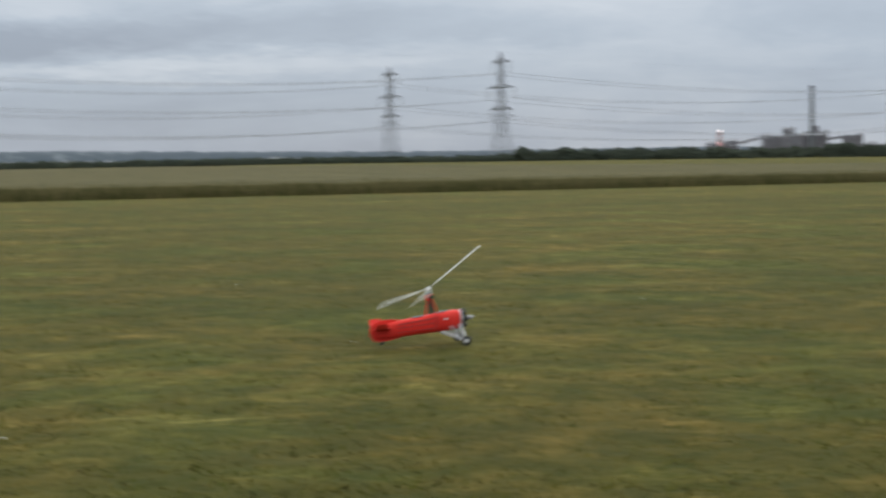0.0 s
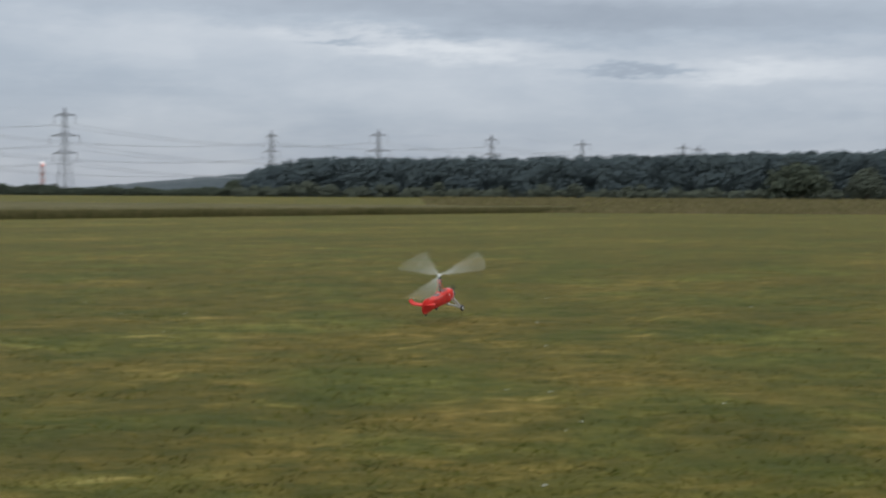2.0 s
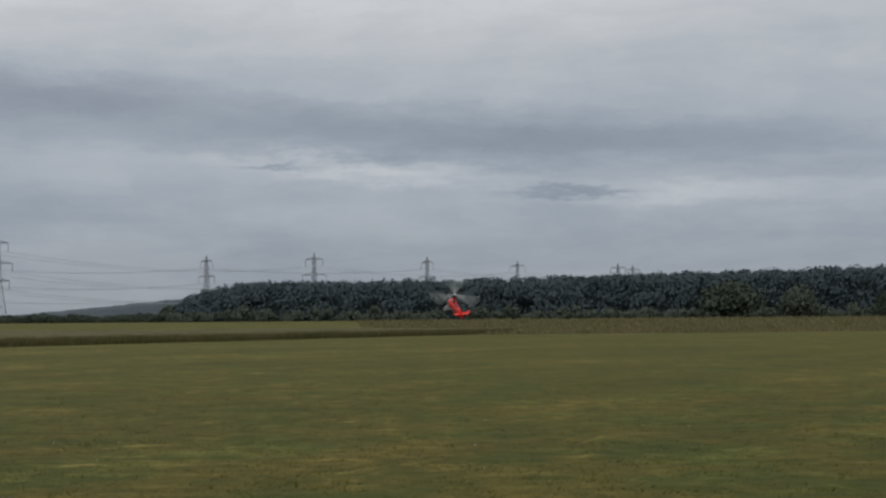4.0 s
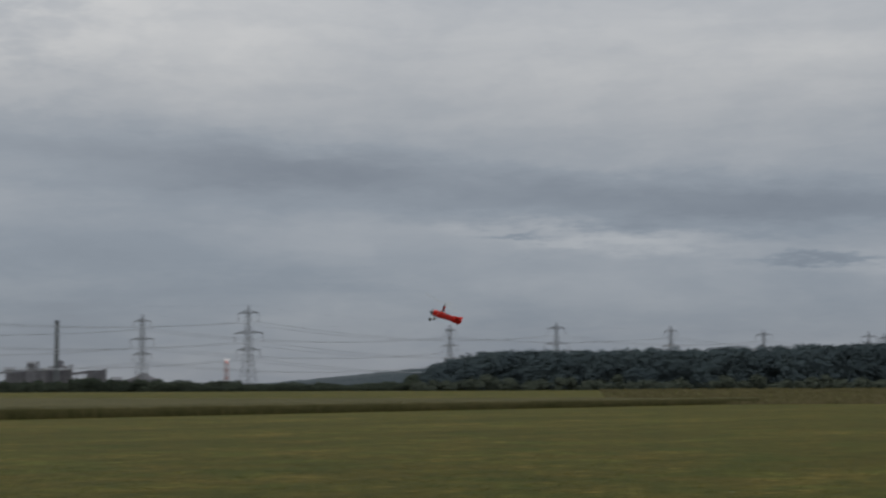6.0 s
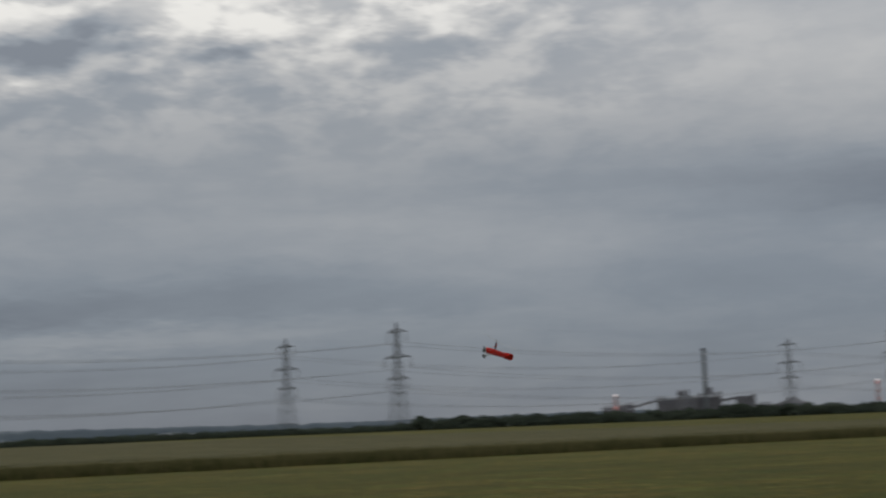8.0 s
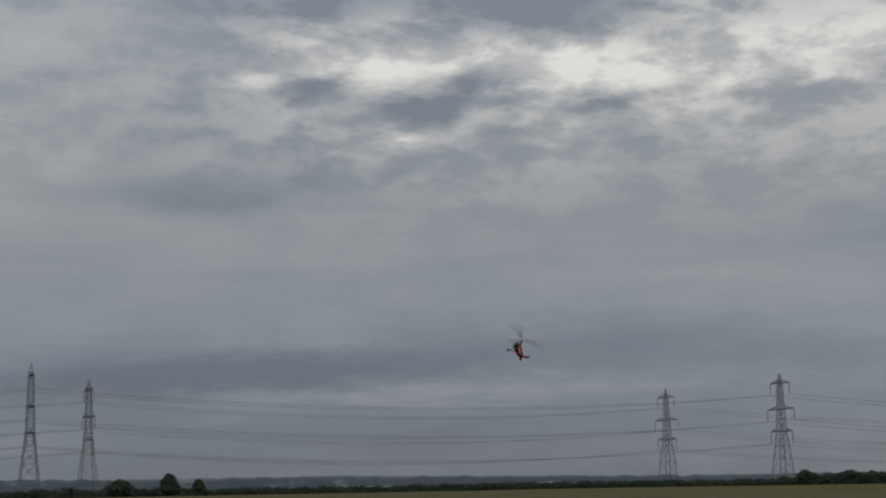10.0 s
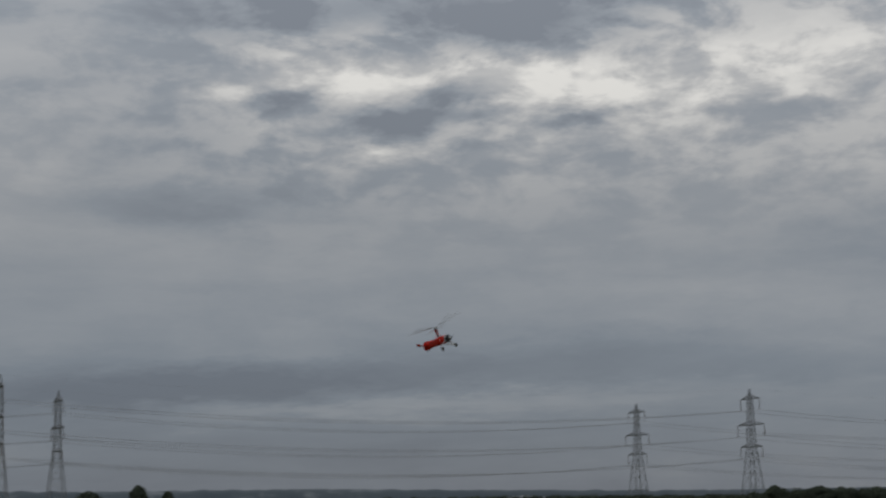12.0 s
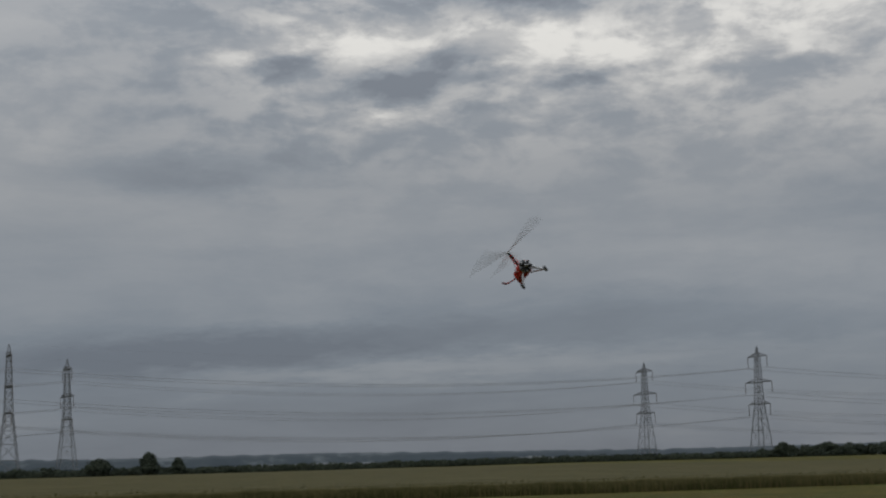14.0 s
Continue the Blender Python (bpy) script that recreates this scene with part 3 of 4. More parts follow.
def pylon():
    """A lattice tower with three pairs of cross-arms; its line runs along +Y."""
    root = new("pylon")
    bm = bmesh.new()
    zs = [0, 7.0, 13, 18, 21.6, 24.6, 27.3, 29.8, 32.2, 34.4, 37, 39.5, 41.8, 44, 46, 47.4]
    corner = ((-1, -1), (1, -1), (1, 1), (-1, 1))
    for z0, z1 in zip(zs, zs[1:]):
        a, b = half_width(z0), half_width(z1)
        for k in range(4):
            (x0, y0), (x1, y1) = corner[k], corner[(k + 1) % 4]
            bar(bm, (x0 * a, y0 * a, z0), (x0 * b, y0 * b, z1), 0.19 if z0 < 22 else 0.15)
            bar(bm, (x0 * a, y0 * a, z0), (x1 * b, y1 * b, z1), 0.07)
            bar(bm, (x1 * a, y1 * a, z0), (x0 * b, y0 * b, z1), 0.07)
            bar(bm, (x0 * b, y0 * b, z1), (x1 * b, y1 * b, z1), 0.2 if z1 in (24.6, 34.4, 46) else 0.09)
    part("tower_body", bm, STEEL, root)
    bm = bmesh.new()
    w = half_width(47.4)
    for x, y in corner:
        bar(bm, (x * w, y * w, 47.4), (0, 0, H), 0.18)
    part("earth_wire_peak", bm, STEEL, root)
    for z, reach, body in LEVELS:
        for side in (-1, 1):
            bm = bmesh.new()
            tip = (side * reach, 0, z)
            for y in (-1, 1):
                bar(bm, (side * body, y * body, z), tip, 0.2)
                bar(bm, (side * body * 0.9, y * body * 0.9, z + 1.5), tip, 0.15)
                for q in (0.3, 0.55, 0.8):
                    p = Vector((side * body, y * body, z)).lerp(Vector(tip), q)
                    u = Vector((side * body * 0.9, y * body * 0.9, z + 1.5)).lerp(Vector(tip), q)
                    bar(bm, p, u, 0.09)
                    bar(bm, p, (p.x, -p.y, p.z), 0.09)
            arm = part("cross_arm", bm, STEEL, root)
            bm = bmesh.new()
            for k in range(9):
                bar(bm, (side * reach, 0, z - 0.4 - k * 0.5), (side * reach, 0, z - 0.8 - k * 0.5), 0.2, 0.12, 8)
            bar(bm, (side * reach, 0, z), (side * reach, 0, z - 5.2), 0.1, sides=6)
            part("insulator", bm, INSUL, arm, "brown insulator string")
    tagged(root, "grey steel lattice transmission tower with six cross-arms", "pylon", "power line towers")
    return root


# azimuth and distance of the towers of both lines, near to far
LINE_A = [(-54.55, 638), (-28.91, 751), (-11.84, 959), (-1.13, 1217), (5.96, 1413), (9.95, 1560), (16.5, 1900)]
LINE_B = [(-52.63, 726), (-32.78, 849), (-15.46, 1077), (-4.84, 1250), (2.81, 1300), (9.45, 1500), (14.5, 1800)]


def power_lines():
    first = pylon()
    n = 0
    for line in (LINE_A, LINE_B):
        pts = [polar(a, d) for a, d in line]
        start = pts[0] + (pts[0] - pts[1])
        pts = [start] + pts
        frames = []
        for i, p in enumerate(pts):
            q = pts[min(i + 1, len(pts) - 1)] - pts[max(i - 1, 0)]
            m = Matrix.Translation(p) @ Matrix.Rotation(math.atan2(-q.x, q.y), 4, "Z")
            frames.append(m)
            if n == 0:
                first.matrix_basis = m
            else:
                copy_thing(first, m)
            n += 1
        for a, b in zip(frames, frames[1:]):
            ends = [(Vector((s * reach, 0, z - 5.2)), 0.09) for z, reach, _ in LEVELS for s in (-1, 1)] + [(Vector((0, 0, H)), 0.014)]
            for e, r in ends:
                p, q = a @ e, b @ e
                span = (q - p).length
                bm = bmesh.new()
                side = (q - p).cross(Vector((0, 0, 1))).normalized() * r
                rise = Vector((0, 0, r))
                rings = []
                for k in range(25):
                    t = k / 24
                    c = p.lerp(q, t) - Vector((0, 0, 4 * t * (1 - t) * span * (0.021 if r > 0.05 else 0.016)))
                    rings.append([c + side, c + rise, c - side, c - rise])
                loft(bm, rings)
                wire = part("overhead_wire", bm, CABLE)
                tagged(wire, "sagging bundled overhead conductor between towers" if r > 0.05 else "thin earth wire between tower peaks", "power cable", "overhead wires")


power_lines()


# ---------------------------------------------------------------- the works on the horizon
WORKS = Matrix.Translation(polar(-18.31, 2400)) @ Matrix.Rotation(radians(18.31), 4, "Z")


def block(name, x0, x1, y0, y1, top, label, category="building", roof=0.0, windows=0):
    """A works building: walls with a plinth, a low pitched or flat roof with parapet, and window bands."""
    root = new(name)
    root.matrix_basis = WORKS @ Matrix.Translation(((x0 + x1) / 2, (y0 + y1) / 2, 0))
    w, d = (x1 - x0) / 2, (y1 - y0) / 2
    bm = bmesh.new()
    box(bm, -w, w, -d, d, -0.5, top)
    part("wall", bm, CLADDING, root)
    bm = bmesh.new()
    if roof:
        loft(bm, [[(-w - 0.5, -d - 0.5, top), (-w - 0.5, d + 0.5, top), (-w - 0.5, 0, top + roof)], [(w + 0.5, -d - 0.5, top), (w + 0.5, d + 0.5, top), (w + 0.5, 0, top + roof)]])
    else:
        box(bm, -w - 0.4, w + 0.4, -d - 0.4, d + 0.4, top + 0.004, top + 0.9)
    part("roof", bm, CONCRETE, root)
    for k in range(windows):
        bm = bmesh.new()
        z = top * (0.35 + 0.5 * k / max(1, windows))
        box(bm, -w * 0.85, w * 0.85, -d - 0.15, -d + 0.1, z, z + 1.6)
        part("window_band", bm, BLACK, root, "dark strip of windows")
    tagged(root, label, category)


def conveyor(xa, za, xb, zb):
    root = new("conveyor")
    root.matrix_basis = WORKS
    bm = bmesh.new()
    loft(bm, [[(xa, -2, za - 1.7), (xa, 2, za - 1.7), (xa, 2, za + 1.7), (xa, -2, za + 1.7)], [(xb, -2, zb - 1.7), (xb, 2, zb - 1.7), (xb, 2, zb + 1.7), (xb, -2, zb + 1.7)]])
    part("gallery", bm, CLADDING, root)
    for q in (0.02, 0.35, 0.68, 0.98):
        x, z = xa + (xb - xa) * q, za + (zb - za) * q
        bm = bmesh.new()
        bar(bm, (x, -1.5, -0.5), (x, -0.8, z - 1.5), 0.5)
        bar(bm, (x, 1.5, -0.5), (x, 0.8, z - 1.5), 0.5)
        part("trestle", bm, STEEL, root)
    tagged(root, "enclosed sloping conveyor gallery on trestles", "conveyor")


def works():
    block("works_building", -150, -118, 8, 40, 21, "low grey works building", roof=4)
    block("works_building", -117, -104, 6, 28, 24, "low works annexe with a pitched roof", roof=3)
    conveyor(-106, 20, -66, 30)
    block("works_building", -70, -58, 0, 26, 31, "narrow grey process tower of the works", roof=4)
    block("works_building", -57.5, -41, 4, 30, 30, "grey clad process building of the works", windows=1)
    block("works_building", -40.5, -29, -6, 12, 40, "tall preheater tower of the works", roof=3, windows=1)
    block("works_building", -28.5, -20, 0, 24, 33, "mid-height works block beside the tower")
    block("works_building", -19.5, 21, 0, 34, 30.5, "large grey clad works hall", roof=4, windows=1)
    block("works_building", -3, 10, 38, 48, 44, "tall square tower behind the works hall")
    block("works_building", 10.5, 16, 38, 46, 37, "small square tower behind the works hall")
    conveyor(21, 25, 43, 28)
    block("silo_house", 43, 70, -4, 22, 29.5, "square dark grey silo house", windows=1)
    block("works_shed", 76, 92, 0, 20, 17, "low works shed beside the stockpile", roof=4)
    rng = np.random.default_rng(77)
    for x0, x1, z0, z1 in ((-68, -42, 24, 31), (-40, -21, 33, 44), (-19, 22, 28, 38), (-148, -106, 15, 24), (44, 70, 27, 32)):
        x = x0
        while x < x1:
            w, top = rng.uniform(2.5, 6.0), rng.uniform(z0, z1)
            block("plant_house", x, x + w, -7 + rng.uniform(0, 2), -1 + rng.uniform(0, 3), top, "small grey plant house among the works", roof=rng.choice((0.0, 1.5)))
            x += w + rng.uniform(0.5, 5.0)
    conveyor(78, 10, 116, 21)
    conveyor(-152, 9, -106, 18)
    root = new("chimney")
    root.matrix_basis = WORKS @ Matrix.Translation((0, -12, 0))
    bm = bmesh.new()
    bar(bm, (0, 0, -0.5), (0, 0, 98.5), 3.6, 2.6, 20)
    part("shaft", bm, STACK, root, smooth=False)
    bm = bmesh.new()
    bar(bm, (0, 0, 97), (0, 0, 101), 3.0, 2.85, 20)
    part("cap", bm, BLACK, root, "soot-dark chimney cap")
    tagged(root, "tall slim grey concrete works chimney", "chimney")
    # the stockpile
    bm = bmesh.new()
    rings = []
    for k in range(7):
        q = k / 6
        ring = []
        for i in range(28):
            t = 6.283 * i / 28
            rr = (1 - q) * (1 + 0.12 * noise.noise(Vector((math.cos(t) * 2, math.sin(t) * 2, q * 3))))
            ring.append((math.cos(t) * 66 * (rr ** 1.25 + 0.05), math.sin(t) * 30 * (rr + 0.05), -0.5 + 27 * q ** 0.95))
        rings.append(ring)
    loft(bm, rings)
    heap = part("spoil_heap", bm, SPOIL)
    heap.matrix_basis = WORKS @ Matrix.Translation((122, 10, 0))
    tagged(heap, "broad grey stockpile of crushed stone", "stockpile")


def warning_mast(a, d, h, low_lamp):
    root = new("warning_mast")
    root.matrix_basis = Matrix.Translation(polar(a, d))
    bm = bmesh.new()
    for x, y in ((-1, -1), (1, -1), (1, 1), (-1, 1)):
        bar(bm, (x * 2.4, y * 2.4, -0.5), (x * 1.9, y * 1.9, h), 0.55)
        for k in range(8):
            z0, z1 = h * k / 8, h * (k + 1) / 8
            bar(bm, (x * 2.2, y * 2.2, z0), (-x * 2.2 if k % 2 else x * 2.2, y * 2.2 if k % 2 else -y * 2.2, z1), 0.4)
    part("mast", bm, PINK, root)
    bm = bmesh.new()
    bar(bm, (0, 0, h), (0, 0, h + 2.6), 2.6, 2.2, 12)
    part("top_lamp", bm, WHITELAMP, root, "bright white warning lamp")
    bm = bmesh.new()
    bar(bm, (0, 0, h * low_lamp), (0, 0, h * low_lamp + 2.2), 2.6, 2.4, 12)
    part("low_lamp", bm, REDLAMP, root, "red warning lamp")
    tagged(root, "red and white lattice mast with lit warning lamps", "mast")


works()
warning_mast(-12.58, 2300, 42.0, 0.93)
warning_mast(-21.4, 2300, 36.0, 0.52)


# ---------------------------------------------------------------- the model autogyro
HUB = Vector((0.0, -0.005, 0.275))


def oval(y, w, z0, z1, n=16, square=0.6):
    """A rounded-box ring across the fuselage at y."""
    ring = []
    for k in range(n):
        t = 2 * math.pi * (k + 0.5) / n
        c, s = math.cos(t), math.sin(t)
        p = 1 - square * 0.65
        ring.append((w * math.copysign(abs(c) ** p, c), y, (z0 + z1) / 2 + (z1 - z0) / 2 * math.copysign(abs(s) ** p, s)))
    return ring


def autogyro():
    root = new("model_autogyro")
    bm = bmesh.new()
    loft(bm, [oval(y, w, a, b) for y, w, a, b in (
        (-0.53, 0.008, -0.078, -0.010), (-0.50, 0.016, -0.088, 0.010), (-0.40, 0.030, -0.094, 0.032), (-0.28, 0.048, -0.092, 0.044), (-0.14, 0.062, -0.088, 0.052),
        (0.0, 0.074, -0.088, 0.068), (0.12, 0.078, -0.084, 0.076), (0.20, 0.076, -0.078, 0.077), (0.225, 0.070, -0.072, 0.072))])
    body = part("fuselage", bm, RED, root, "bright red foam fuselage", True)
    for y, z, w in ((0.085, 0.070, 0.038), (-0.11, 0.052, 0.034)):
        bm = bmesh.new()
        loft(bm, [oval(y - 0.055, w * 0.9, z - 0.02, z + 0.003), oval(y + 0.02, w, z - 0.02, z + 0.012), oval(y + 0.05, w * 0.8, z - 0.02, z + 0.010)])
        part("cockpit", bm, BLACK, body, "dark open cockpit")
    for s in (-1, 1):
        bm = bmesh.new()
        bmesh.ops.create_cone(bm, cap_ends=True, segments=14, radius1=0.010, radius2=0.010, depth=0.004,
                              matrix=Matrix.Translation((s * 0.078, 0.10, 0.018)) @ Matrix.Rotation(radians(90), 4, "Y"))
        part("roundel", bm, WHITE, body, "small pale round mark")
    for z0, z1 in ((0.012, 0.034), (-0.016, -0.006), (-0.05, -0.048)):
        for s in (-1, 1):
            bm = bmesh.new()
            bar(bm, (s * 0.0425, -0.29, z0), (s * 0.0735, 0.0, z1), 0.0035, 0.0035, 6)
            part("stringer", bm, DARKRED, body, "dark red line of a fuselage stringer")
    for s in (-1, 1):
        bm = bmesh.new()
        loft(bm, [[(s * x, y, z) for y, z in ((0.015, -0.08), (0.022, -0.08), (0.022, 0.06), (0.015, 0.06))] for x in (0.0745, 0.079)])
        part("panel_joint", bm, DARKRED, body, "dark red joint behind the nose panel")
    # nose: radial engine
    bm = bmesh.new()
    loft(bm, [oval(0.226, 0.070, -0.071, 0.071, 20, 0), oval(0.232, 0.077, -0.077, 0.077, 20, 0), oval(0.242, 0.074, -0.074, 0.074, 20, 0), oval(0.246, 0.05, -0.05, 0.05, 20, 0)])
    cowl = part("cowl_ring", bm, SILVER, root, "silver engine cowl ring", True)
    for k in range(7):
        t = 6.283 * k / 7
        bm = bmesh.new()
        bar(bm, (math.cos(t) * 0.015, 0.262, math.sin(t) * 0.015), (math.cos(t) * 0.077, 0.262, math.sin(t) * 0.077), 0.016, 0.015, 8)
        part("cylinder", bm, BLACK, cowl, "black dummy engine cylinder")
    bm = bmesh.new()
    bar(bm, (0, 0.255, 0), (0, 0.295, 0), 0.032, 0.022, 14)
    part("crankcase", bm, BLACK, cowl, "black crankcase")
    # rotor mast: a slim post between raking struts, with a boxed head
    bm = bmesh.new()
    loft(bm, [[(-0.009, -0.016, 0.05), (0.009, -0.016, 0.05), (0.009, 0.016, 0.05), (-0.009, 0.016, 0.05)],
              [(-0.008, -0.016, 0.195), (0.008, -0.016, 0.195), (0.008, 0.010, 0.195), (-0.008, 0.010, 0.195)]])
    part("mast", bm, BLACK, root, "black rotor mast post")
    for s in (-1, 1):
        for y in (-0.055, 0.055):
            bm = bmesh.new()
            bar(bm, (s * 0.034, y, 0.05), (s * 0.008, y * 0.2 - 0.004, 0.195), 0.004, 0.004, 6)
            part("mast_strut", bm, RED, root, "thin red mast strut")
    bm = bmesh.new()
    loft(bm, [[(-0.013, -0.030, 0.178), (0.013, -0.030, 0.178), (0.013, 0.020, 0.178), (-0.013, 0.020, 0.178)],
              [(-0.014, -0.038, 0.215), (0.014, -0.038, 0.215), (0.014, 0.022, 0.215), (-0.014, 0.022, 0.215)],
              [(-0.013, -0.034, 0.226), (0.013, -0.034, 0.226), (0.013, 0.018, 0.226), (-0.013, 0.018, 0.226)]])
    part("mast_head", bm, RED, root, "red boxed mast head")
    bm = bmesh.new()
    box(bm, -0.0155, 0.0155, -0.012, 0.026, 0.186, 0.214)
    part("head_servo", bm, BLACK, root, "black servo in the mast head")
    bm = bmesh.new()
    box(bm, -0.012, 0.012, -0.026, 0.012, 0.2265, 0.248)
    bar(bm, (0, -0.006, 0.245), (0, -0.006, 0.268), 0.012, 0.010, 10)
    part("tilt_head", bm, BLACK, root, "black tilting rotor head")
    # rotor
    rotor = new("rotor")
    rotor.parent = root
    bm = bmesh.new()
    bar(bm, (0, 0, -0.012), (0, 0, 0.012), 0.018, 0.013, 14)
    part("rotor_hub", bm, WHITE, rotor, "pale rotor hub")
    for k in range(3):
        bm = bmesh.new()
        rings = []
        for x, c in ((0.015, 0.010), (0.07, 0.012), (0.11, 0.024), (0.32, 0.027), (0.565, 0.027), (0.58, 0.016)):
            z = 0.004 + max(0.0, x - 0.1) * 0.07
            rings.append([(x, -c, z), (x, -c * 0.3, z + 0.004), (x, c, z + 0.001), (x, -c * 0.3, z - 0.002)])
        loft(bm, rings)
        bmesh.ops.rotate(bm, verts=bm.verts, cent=(0, 0, 0), matrix=Matrix.Rotation(radians(120 * k), 3, "Z"))
        part("rotor_blade", bm, BLADE, rotor, "white rotor blade")
    # propeller
    prop = new("propeller")
    prop.parent = root
    bm = bmesh.new()
    loft(bm, [[(math.cos(6.283 * i / 12) * r, y, math.sin(6.283 * i / 12) * r) for i in range(12)] for y, r in ((0.0, 0.020), (0.015, 0.019), (0.035, 0.012), (0.047, 0.003))])
    part("spinner", bm, SILVER, prop, "silver spinner", True)
    for s in (-1, 1):
        bm = bmesh.new()
        loft(bm, [[(s * x, 0.004 + c * k, c), (s * x, 0.007, 0), (s * x, 0.004 - c * k, -c), (s * x, 0.001, 0)] for x, c, k in ((0.015, 0.006, 0.8), (0.05, 0.012, 0.5), (0.09, 0.010, 0.3), (0.115, 0.004, 0.2))])
        part("propeller_blade", bm, BLACK, prop)
    # tail: fin, tailplane with raised tips
    bm = bmesh.new()
    fin = [(-0.525, -0.105), (-0.552, -0.075), (-0.563, -0.035), (-0.555, 0.005), (-0.53, 0.034), (-0.49, 0.052), (-0.42, 0.062), (-0.34, 0.056), (-0.26, 0.04), (-0.26, -0.08), (-0.32, -0.102), (-0.40, -0.112), (-0.48, -0.114)]
    loft(bm, [[(x, y, z) for y, z in fin] for x in (-0.007, 0.007)])
    part("fin", bm, RED, root, "red tail fin and rudder")
    for s in (-1, 1):
        bm = bmesh.new()
        loft(bm, [[(s * x, y0, z), (s * x, y1, z), (s * x, y1, z + 0.008), (s * x, y0, z + 0.012)] for x, y0, y1, z in
                  ((0.012, -0.53, -0.37, -0.012), (0.13, -0.53, -0.40, -0.004), (0.165, -0.53, -0.415, 0.012), (0.19, -0.525, -0.43, 0.045))])
        part("tailplane", bm, RED, root, "red tailplane with upturned tip")
    # undercarriage
    for s in (-1, 1):
        gear = new("undercarriage_leg")
        gear.parent = root
        hubp = Vector((s * 0.175, 0.232, -0.167))
        for a in ((s * 0.05, 0.21, -0.02), (s * 0.055, 0.06, -0.085)):
            bm = bmesh.new()
            p, d = Vector(a), hubp - Vector((s * 0.012, 0, 0)) - Vector(a)
            bar(bm, p, p + d, 0.011, 0.009, 8)
            part("strut", bm, SILVER, gear, "silver undercarriage strut")
        bm = bmesh.new()
        bar(bm, (s * 0.06, 0.13, -0.03), hubp - Vector((s * 0.012, 0.03, 0)), 0.006, 0.005, 6)
        part("shock_strut", bm, SILVER, gear)
        wheel = new("wheel")
        wheel.parent = root
        wheel.location = hubp
        bm = bmesh.new()
        rings = []
        for k in range(8):
            t = 6.283 * k / 8
            rings.append((math.cos(t) * 0.013, 0.028 + math.sin(t) * 0.012))
        vs = [[bm.verts.new((x, math.cos(6.283 * i / 18) * r, math.sin(6.283 * i / 18) * r)) for x, r in rings] for i in range(18)]
        for i in range(18):
            for k in range(8):
                bm.faces.new((vs[i][k], vs[i][(k + 1) % 8], vs[(i + 1) % 18][(k + 1) % 8], vs[(i + 1) % 18][k]))
        bmesh.ops.recalc_face_normals(bm, faces=bm.faces)
        part("tyre", bm, BLACK, wheel, "black rubber tyre", True)
        bm = bmesh.new()
        bar(bm, (-0.009, 0, 0), (0.009, 0, 0), 0.017, 0.017, 14)
        part("rim", bm, WHITE, wheel, "white wheel rim")
    bm = bmesh.new()
    bar(bm, (0, -0.44, -0.08), (0, -0.46, -0.128), 0.004, 0.004, 6)
    part("tail_strut", bm, SILVER, root)
    bm = bmesh.new()
    bar(bm, (-0.006, -0.462, -0.128), (0.006, -0.462, -0.128), 0.014, 0.014, 12)
    part("tail_wheel", bm, BLACK, root)
    # the rear half is a little shorter than drawn above
    for ob in root.children:
        if ob.data:
            for v in ob.data.vertices:
                v.co.y *= 0.93 if v.co.y < -0.06 else 1.0
    tagged(root, "red radio-controlled model autogyro with three white rotor blades", "model aircraft")
    return root, rotor, prop


CRAFT, ROTOR, PROP = autogyro()

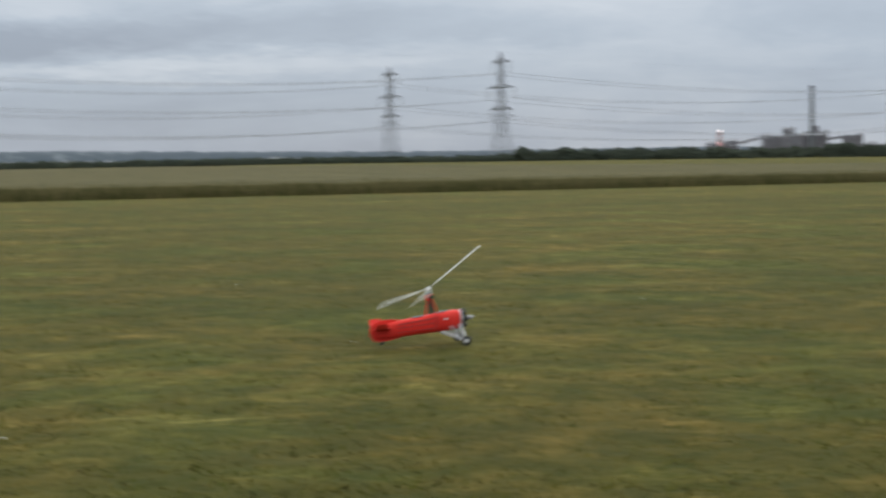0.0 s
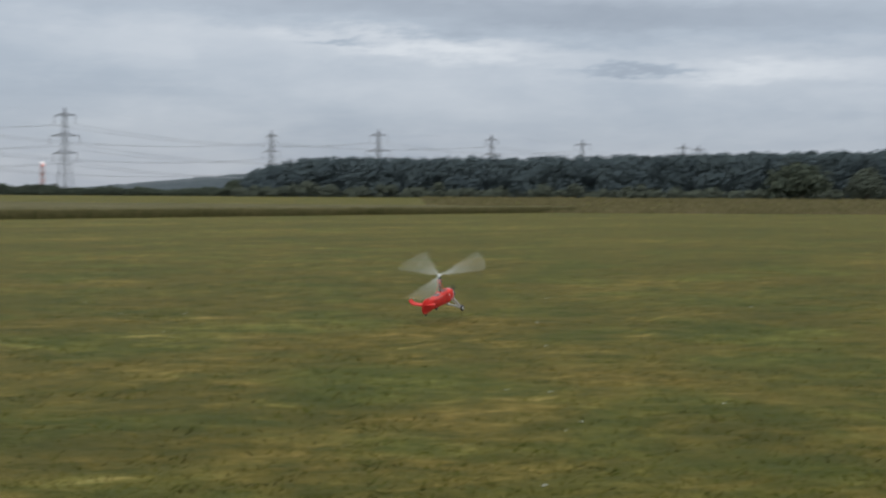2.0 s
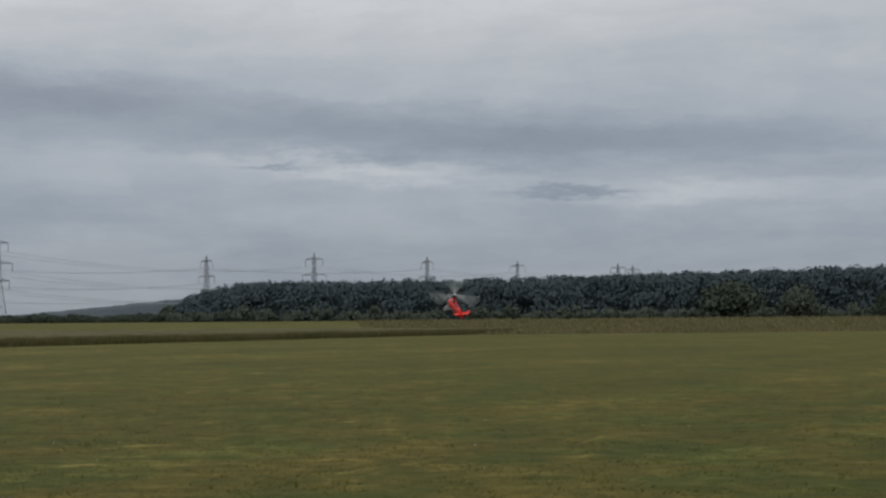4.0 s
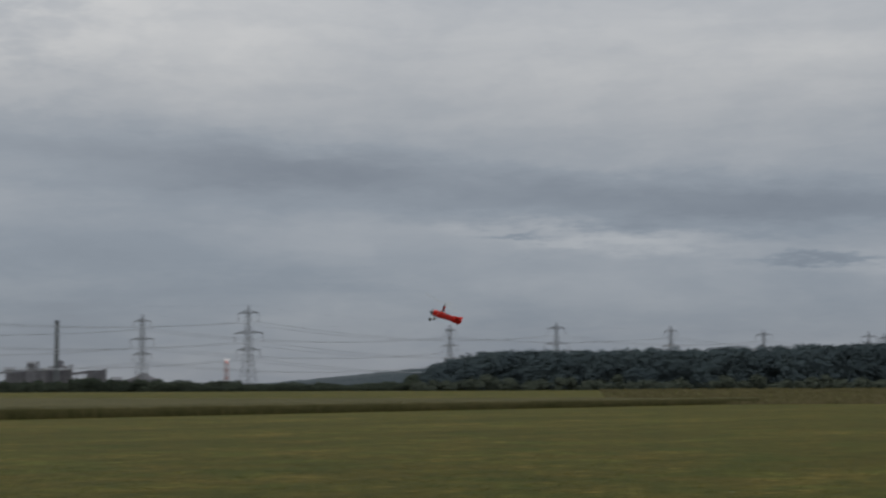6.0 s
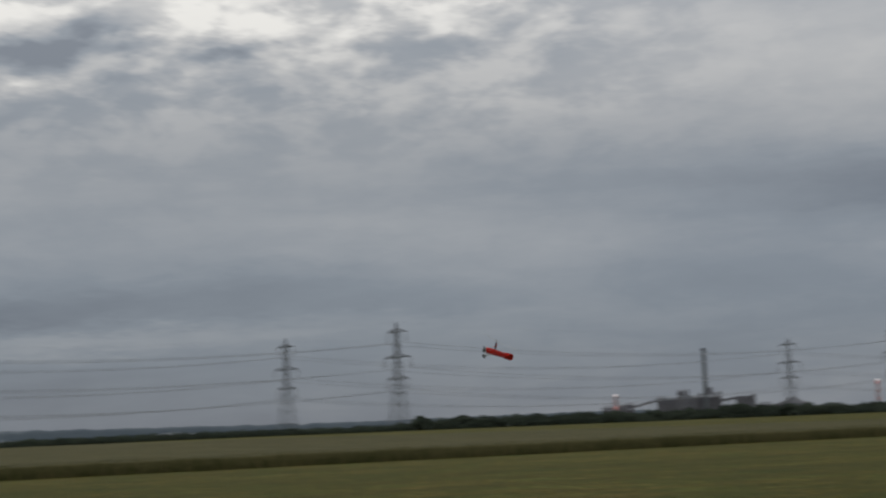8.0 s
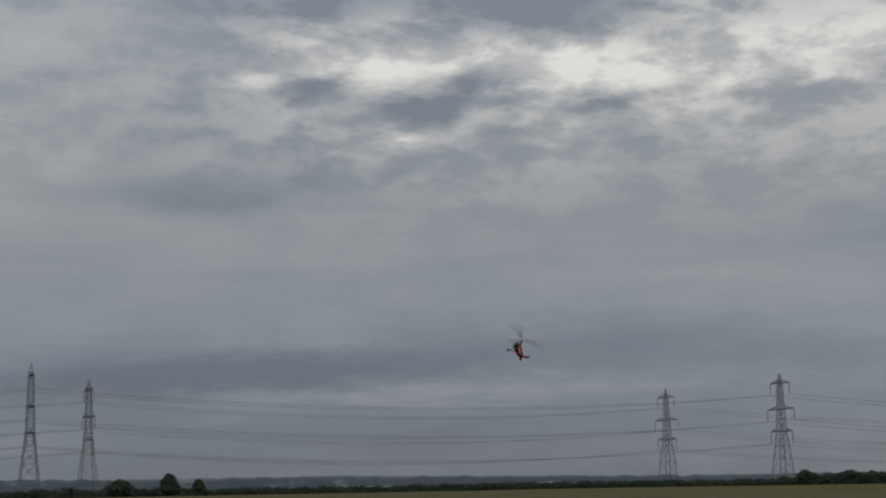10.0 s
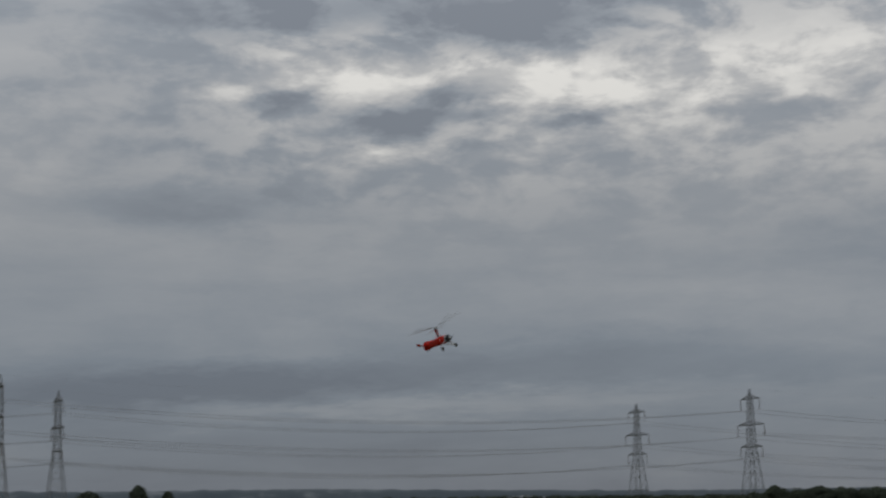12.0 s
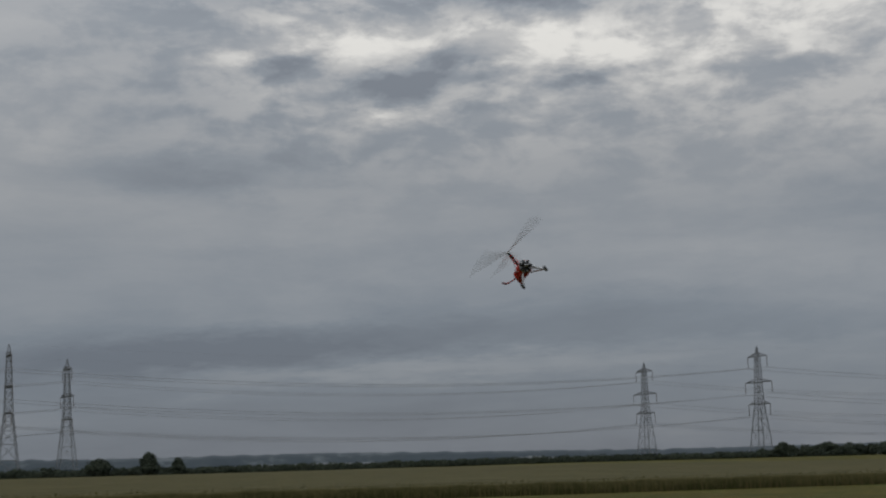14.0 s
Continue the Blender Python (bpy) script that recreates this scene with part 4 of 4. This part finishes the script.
# time, place, heading (clockwise from +Y), pitch, bank to its right
FLIGHT = [
    (0.00, -6.950, 11.382, 0.190, 48.0, 5.0, 0.0),
    (0.50, -5.132, 13.228, 0.178, 44.0, 5.0, 0.0),
    (1.00, -3.277, 15.497, 0.178, 40.0, 5.0, 0.0),
    (1.50, -1.340, 17.592, 0.178, 33.0, 5.0, 0.0),
    (2.00, 0.370, 19.858, 0.270, 26.0, 8.0, 0.0),
    (4.30, 2.335, 36.921, 2.133, -26.0, 27.0, -10.0),
    (4.50, 1.914, 37.440, 2.380, -32.0, 30.0, -10.0),
    (5.00, 0.732, 38.970, 2.841, -52.0, 33.0, -12.0),
    (5.50, -1.121, 40.446, 3.274, -70.0, 22.0, -10.0),
    (6.00, -3.647, 40.796, 3.345, -81.0, 16.0, -6.0),
    (6.50, -6.906, 41.391, 3.252, -94.0, 8.0, 0.0),
    (7.00, -10.523, 40.631, 3.033, -104.0, 7.0, 0.0),
    (7.50, -14.471, 39.927, 3.183, -112.0, 14.0, 0.0),
    (8.00, -18.515, 38.766, 3.423, -120.0, 16.0, -5.0),
    (8.50, -21.995, 36.880, 3.822, -136.0, 24.0, -10.0),
    (9.00, -24.780, 35.012, 4.479, -155.0, 30.0, -14.0),
    (11.50, -23.838, 26.752, 4.966, -258.0, 5.0, 6.0),
    (12.00, -20.289, 24.548, 4.605, -258.0, 6.0, 16.0),
    (12.50, -17.382, 22.393, 4.414, -254.0, 8.0, 28.0),
    (13.00, -15.109, 20.354, 4.259, -247.0, 8.0, 33.0),
    (13.50, -12.856, 17.669, 4.045, -233.0, 5.0, 35.0),
    (14.00, -11.801, 15.731, 3.794, -226.0, 4.0, 37.0),
]


def craft_pose(x, y, z, heading, pitch, bank):
    return Matrix.Translation((x, y, z)) @ Matrix.Rotation(radians(-heading), 4, "Z") @ Matrix.Rotation(radians(pitch), 4, "X") @ Matrix.Rotation(radians(bank), 4, "Y")


def motions():
    walk(CRAFT, [(t, craft_pose(*p)) for t, *p in FLIGHT])
    rows, props = [], []
    for k in range(14 * FPS + 1):
        t = k / FPS
        # the head is held well back for the take-off run, then eased forward
        tilt = np.interp(t, (0.0, 2.0, 4.0), (27.0, 24.0, 13.0))
        head = Matrix.Translation(HUB) @ Matrix.Rotation(radians(tilt), 4, "X")
        rows.append((t, head @ Matrix.Rotation(radians(np.interp(t, SPIN_T, SPIN_A)), 4, "Z")))
        props.append((t, Matrix.Translation((0, 0.297, 0)) @ Matrix.Rotation(radians(83 * k), 4, "Y")))
    walk(ROTOR, rows)
    walk(PROP, props)


# the rotor's angle over time: still spinning up while the model rolls
SPIN_T = (0.0, 0.5, 1.0, 1.5, 2.0, 14.0)
SPIN_A = (102, 548, 1365, 2430, 3632, 34832)
motions()
